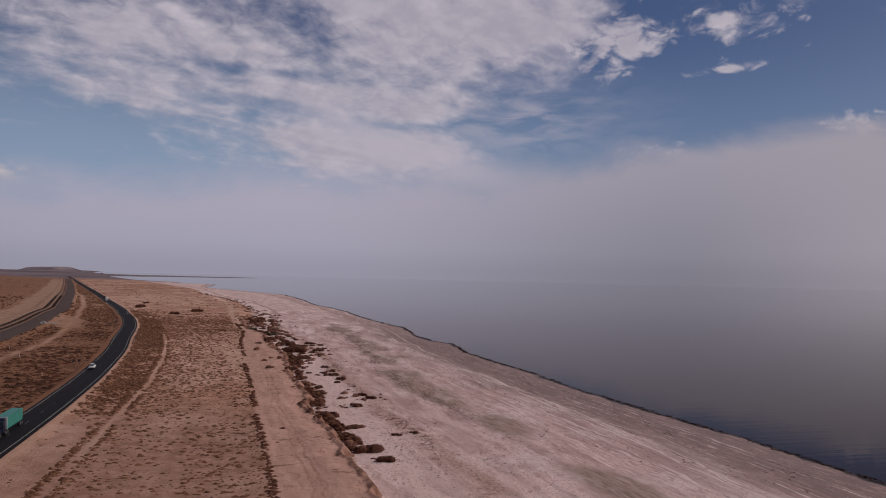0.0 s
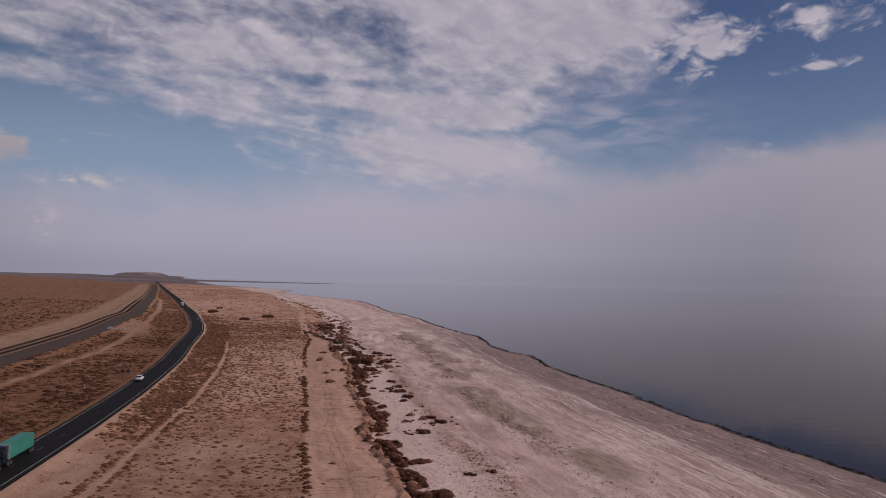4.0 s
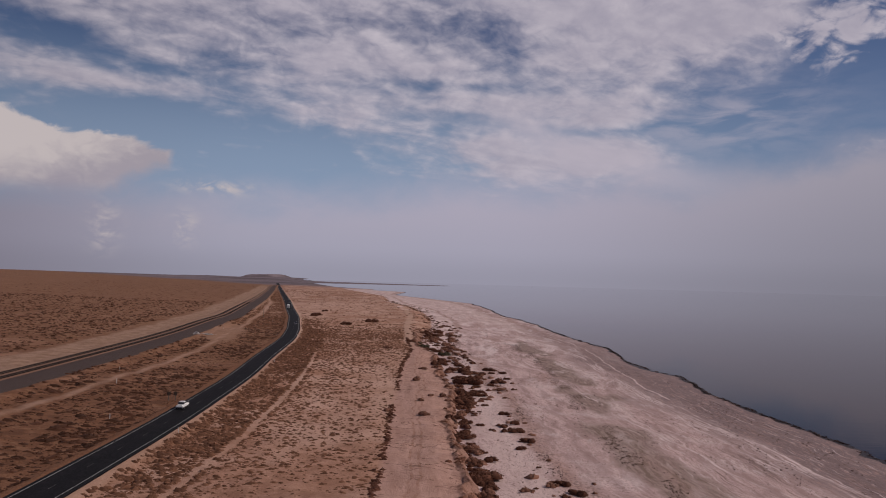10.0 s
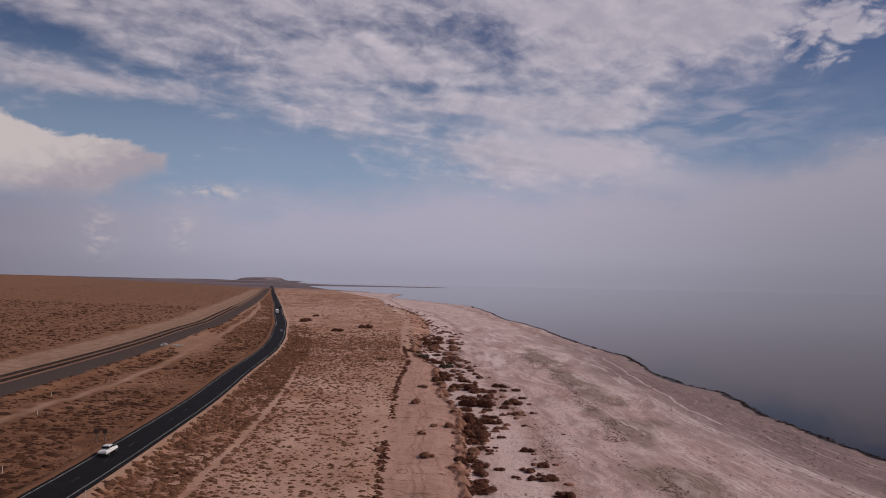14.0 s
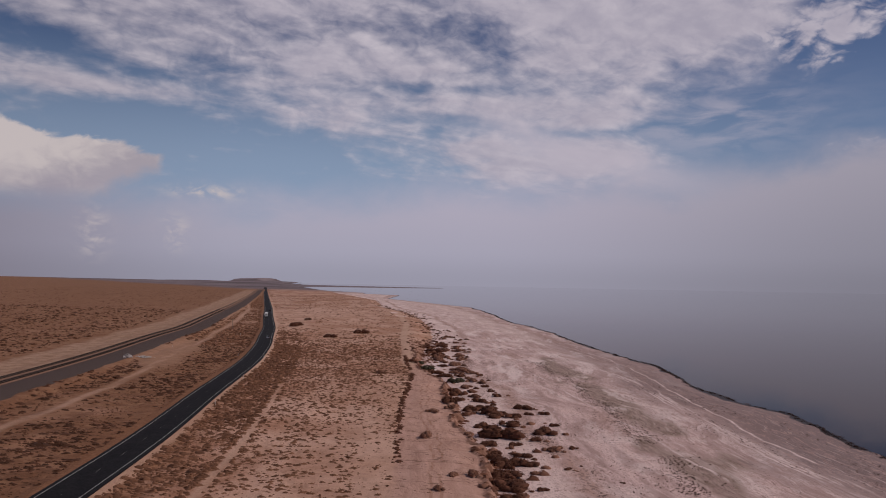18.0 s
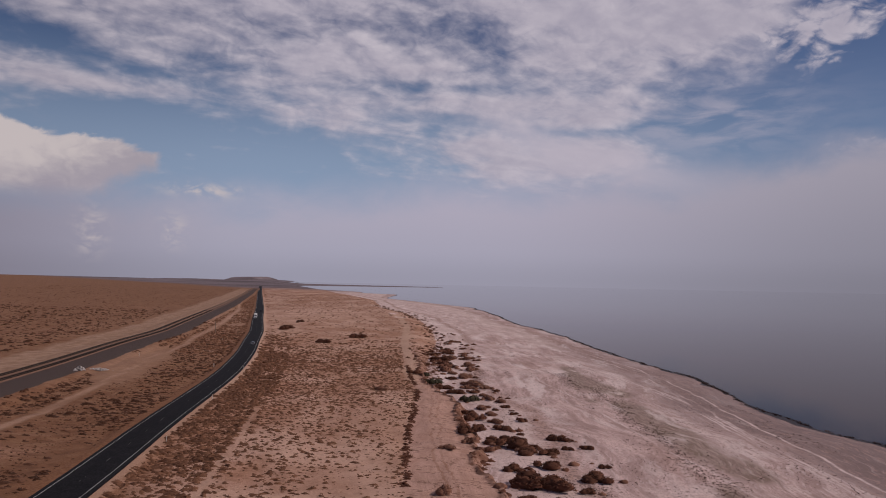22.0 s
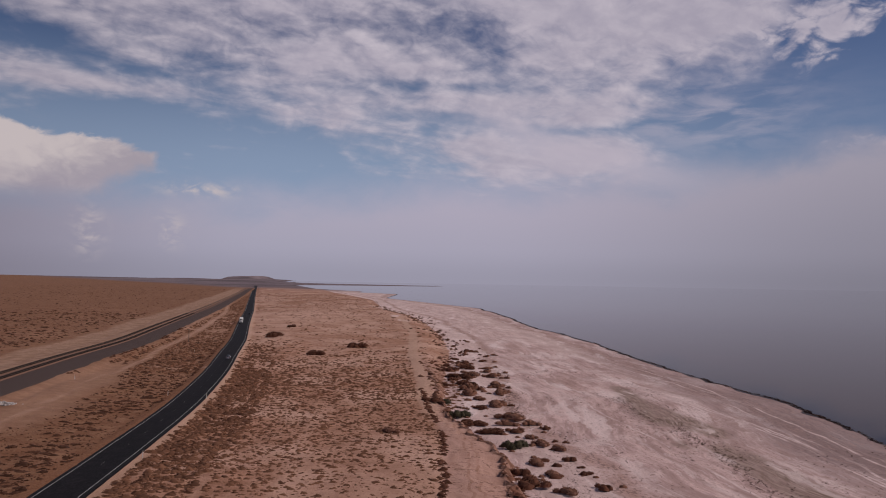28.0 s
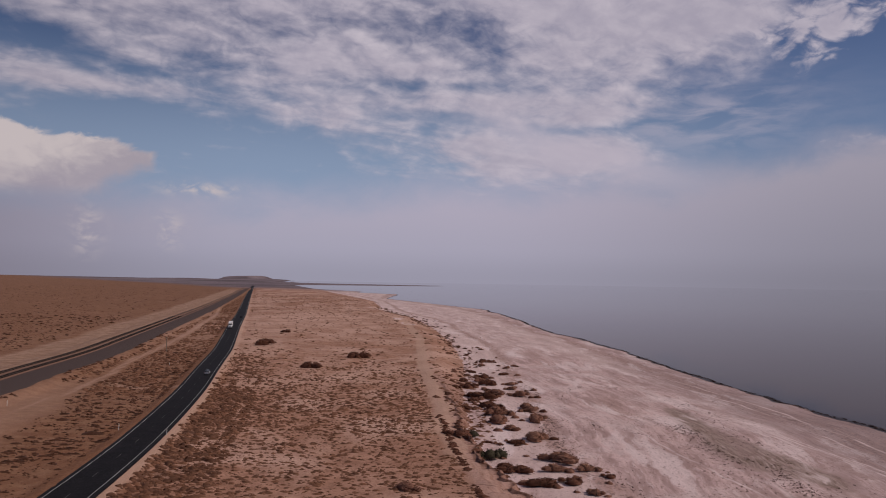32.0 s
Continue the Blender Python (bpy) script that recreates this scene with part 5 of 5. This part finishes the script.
# ---- vehicles on the highway ----
TYRE = simple("tyre_rubber", (0.012, 0.012, 0.012), (0.022, 0.021, 0.020), 8.0, 0.9)
RIM = simple("rim_metal", (0.30, 0.30, 0.31), (0.45, 0.45, 0.46), 5.0, 0.35, 0.9, 0)
GLASS_DARK = simple("tinted_glass", (0.010, 0.011, 0.013), (0.016, 0.017, 0.020), 1.0, 0.08, 0, 0)
LAMP = simple("lamp_glass", (0.70, 0.70, 0.68), (0.82, 0.82, 0.80), 3.0, 0.15, 0, 0)
TEAL = simple("teal_paint", (0.020, 0.155, 0.125), (0.030, 0.20, 0.165), 0.6, 0.55, 0, 0.05)
NAVY = simple("navy_paint", (0.010, 0.014, 0.030), (0.016, 0.022, 0.045), 1.0, 0.35, 0.2, 0)
WHITE_PAINT = simple("white_paint", (0.66, 0.65, 0.63), (0.80, 0.79, 0.77), 0.8, 0.4, 0, 0.03)
SILVER = simple("silver_paint", (0.28, 0.29, 0.31), (0.36, 0.37, 0.39), 1.0, 0.3, 0.6, 0)
CHARCOAL = simple("charcoal_paint", (0.022, 0.022, 0.026), (0.035, 0.034, 0.038), 1.0, 0.3, 0.4, 0)
CHASSIS = simple("chassis_steel", (0.015, 0.014, 0.013), (0.035, 0.032, 0.030), 2.0, 0.8, 0.3, 0.1)


def wheel(parent, x, y, r, w):
    side = Matrix.Rotation(radians(90), 4, "Y")
    tyre = rod(r, r, w, (x - w / 2, y, r), side, 18)
    bmesh.ops.bevel(tyre, geom=[e for e in tyre.edges if abs(e.verts[0].co.x - e.verts[1].co.x) < 1e-5], offset=0.05, segments=2, affect="EDGES")
    hub = part("wheel", tyre, TYRE, parent, "black rubber tyre", True)
    part("rim", rod(r * 0.58, r * 0.5, w + 0.03, (x - w / 2 - 0.015, y, r), side, 14), RIM, hub, "metal rim")


def on_road(ob, y, lane, toward):
    slope = float((ROAD_X(y + 5.0) - ROAD_X(y - 5.0)) / 10)
    turn = -math.degrees(math.atan(slope)) + (180 if toward else 0)
    x = float(ROAD_X(y)) + lane
    z = float(level(np.array([y]))[0]) + 0.11
    ob.matrix_world = pose(x, y, z, 0, 0, turn)


def semi(label, cab, trailer, length):
    """A tractor with a box trailer; its nose points along +y."""
    t = tagged(new("semi_truck"), label, "truck")
    part("trailer", block((2.55, length, 2.75), (0, -length / 2 - 0.9, 2.65), 0.05), trailer, t)
    part("chassis", block((1.0, length + 5.4, 0.35), (0, -length / 2 + 1.6, 0.95), 0.03), CHASSIS, t)
    body = part("cab", block((2.4, 2.3, 2.6), (0, 0.75, 2.2), 0.18, taper=(0.92, 0.86, -0.1)), cab, t)
    part("hood", block((2.1, 1.7, 1.35), (0, 2.55, 1.5), 0.2, taper=(0.86, 0.9, -0.08)), cab, t)
    part("windscreen", block((2.0, 0.06, 0.85), (0, 1.79, 2.75), 0.02, Matrix.Rotation(radians(10), 4, "X")), GLASS_DARK, body)
    part("roof_fairing", block((2.3, 1.7, 0.75), (0, 0.3, 3.65), 0.2, taper=(0.9, 0.6, -0.3)), cab, body)
    part("grille", block((1.1, 0.08, 0.95), (0, 3.42, 1.45), 0.03), RIM, t, "chrome grille")
    part("bumper", block((2.35, 0.3, 0.42), (0, 3.5, 0.72), 0.06), RIM, t, "chrome bumper")
    for sx in (-1, 1):
        part("headlight", block((0.38, 0.1, 0.26), (sx * 0.8, 3.42, 1.22), 0.03), LAMP, t)
        part("mirror", block((0.14, 0.14, 0.6), (sx * 1.42, 1.75, 2.5), 0.03), CHASSIS, t)
        part("exhaust_stack", rod(0.09, 0.09, 2.6, (sx * 1.0, -0.55, 1.4), seg=10), RIM, t)
        for wy in (2.75, -0.4, -1.6, -length + 0.6, -length - 0.5):
            wheel(t, sx * 1.05, wy, 0.51, 0.32 if wy > 2 else 0.55)
    part("trailer_trim", block((2.6, 0.12, 2.8), (0, -0.92, 2.65), 0.03), WHITE_PAINT, t, "white front edge of the box")
    return t


def car(name, label, paint, length, kind):
    c = tagged(new(name), label, "car")
    wide = 1.85 if kind == "car" else 2.0
    up = 0.0 if kind == "car" else 0.22
    part("body", block((wide, length, 0.72), (0, 0, 0.66 + up), 0.16, taper=(0.92, 0.98)), paint, c)
    if kind == "car":
        cabin = part("cabin", block((wide * 0.88, length * 0.55, 0.58), (0, -0.2, 1.25), 0.14, taper=(0.82, 0.7)), paint, c)
        y0, y1, top = length * 0.24 - 0.2, -length * 0.25 - 0.2, 1.27
    else:
        cabin = part("cabin", block((wide * 0.9, length * 0.42, 0.75), (0, 0.25, 1.55), 0.15, taper=(0.84, 0.8)), paint, c)
        part("cargo_bed", block((wide * 0.8, length * 0.3, 0.08), (0, -length * 0.3, 1.27), 0.02), CHASSIS, c, "dark open cargo bed")
        y0, y1, top = length * 0.19 + 0.25, -length * 0.19 + 0.25, 1.62
    part("windscreen", block((wide * 0.74, 0.05, 0.5), (0, y0, top), 0.01, Matrix.Rotation(radians(28), 4, "X")), GLASS_DARK, cabin)
    part("rear_window", block((wide * 0.72, 0.05, 0.42), (0, y1, top), 0.01, Matrix.Rotation(radians(-25), 4, "X")), GLASS_DARK, cabin)
    for sx in (-1, 1):
        part("side_window", block((0.05, length * 0.34, 0.32), (sx * wide * 0.415, (y0 + y1) / 2, top + 0.03), 0.01, Matrix.Rotation(radians(-sx * 10), 4, "Y")), GLASS_DARK, cabin)
        part("headlight", block((0.36, 0.08, 0.16), (sx * wide * 0.36, length / 2 - 0.03, 0.75 + up), 0.02), LAMP, c)
        part("tail_light", block((0.3, 0.08, 0.18), (sx * wide * 0.37, -length / 2 + 0.02, 0.82 + up), 0.02), TAIL, c)
        for wy in (length * 0.31, -length * 0.30):
            wheel(c, sx * (wide / 2 - 0.1), wy, 0.34 if kind == "car" else 0.40, 0.24)
    part("bumper", block((wide * 0.92, 0.16, 0.22), (0, length / 2 + 0.02, 0.45 + up), 0.05), CHASSIS, c)
    return c


TAIL = simple("tail_lamp", (0.16, 0.01, 0.008), (0.22, 0.014, 0.010), 3.0, 0.2, 0, 0)
on_road(semi("semi truck with teal box trailer and dark cab", NAVY, TEAL, 11.0), 176.0, -1.8, True)
on_road(semi("semi truck with white cab and white box trailer", WHITE_PAINT, WHITE_PAINT, 10.0), 815.0, -1.8, True)
on_road(car("pickup_truck", "white pickup truck driving on the highway", WHITE_PAINT, 5.6, "pickup"), 285.0, -1.8, True)
on_road(car("car", "silver hatchback car driving on the highway", SILVER, 4.5, "car"), 600.0, 1.7, False)
on_road(car("car", "dark grey sedan driving far along the highway", CHARCOAL, 4.7, "car"), 930.0, 1.7, False)
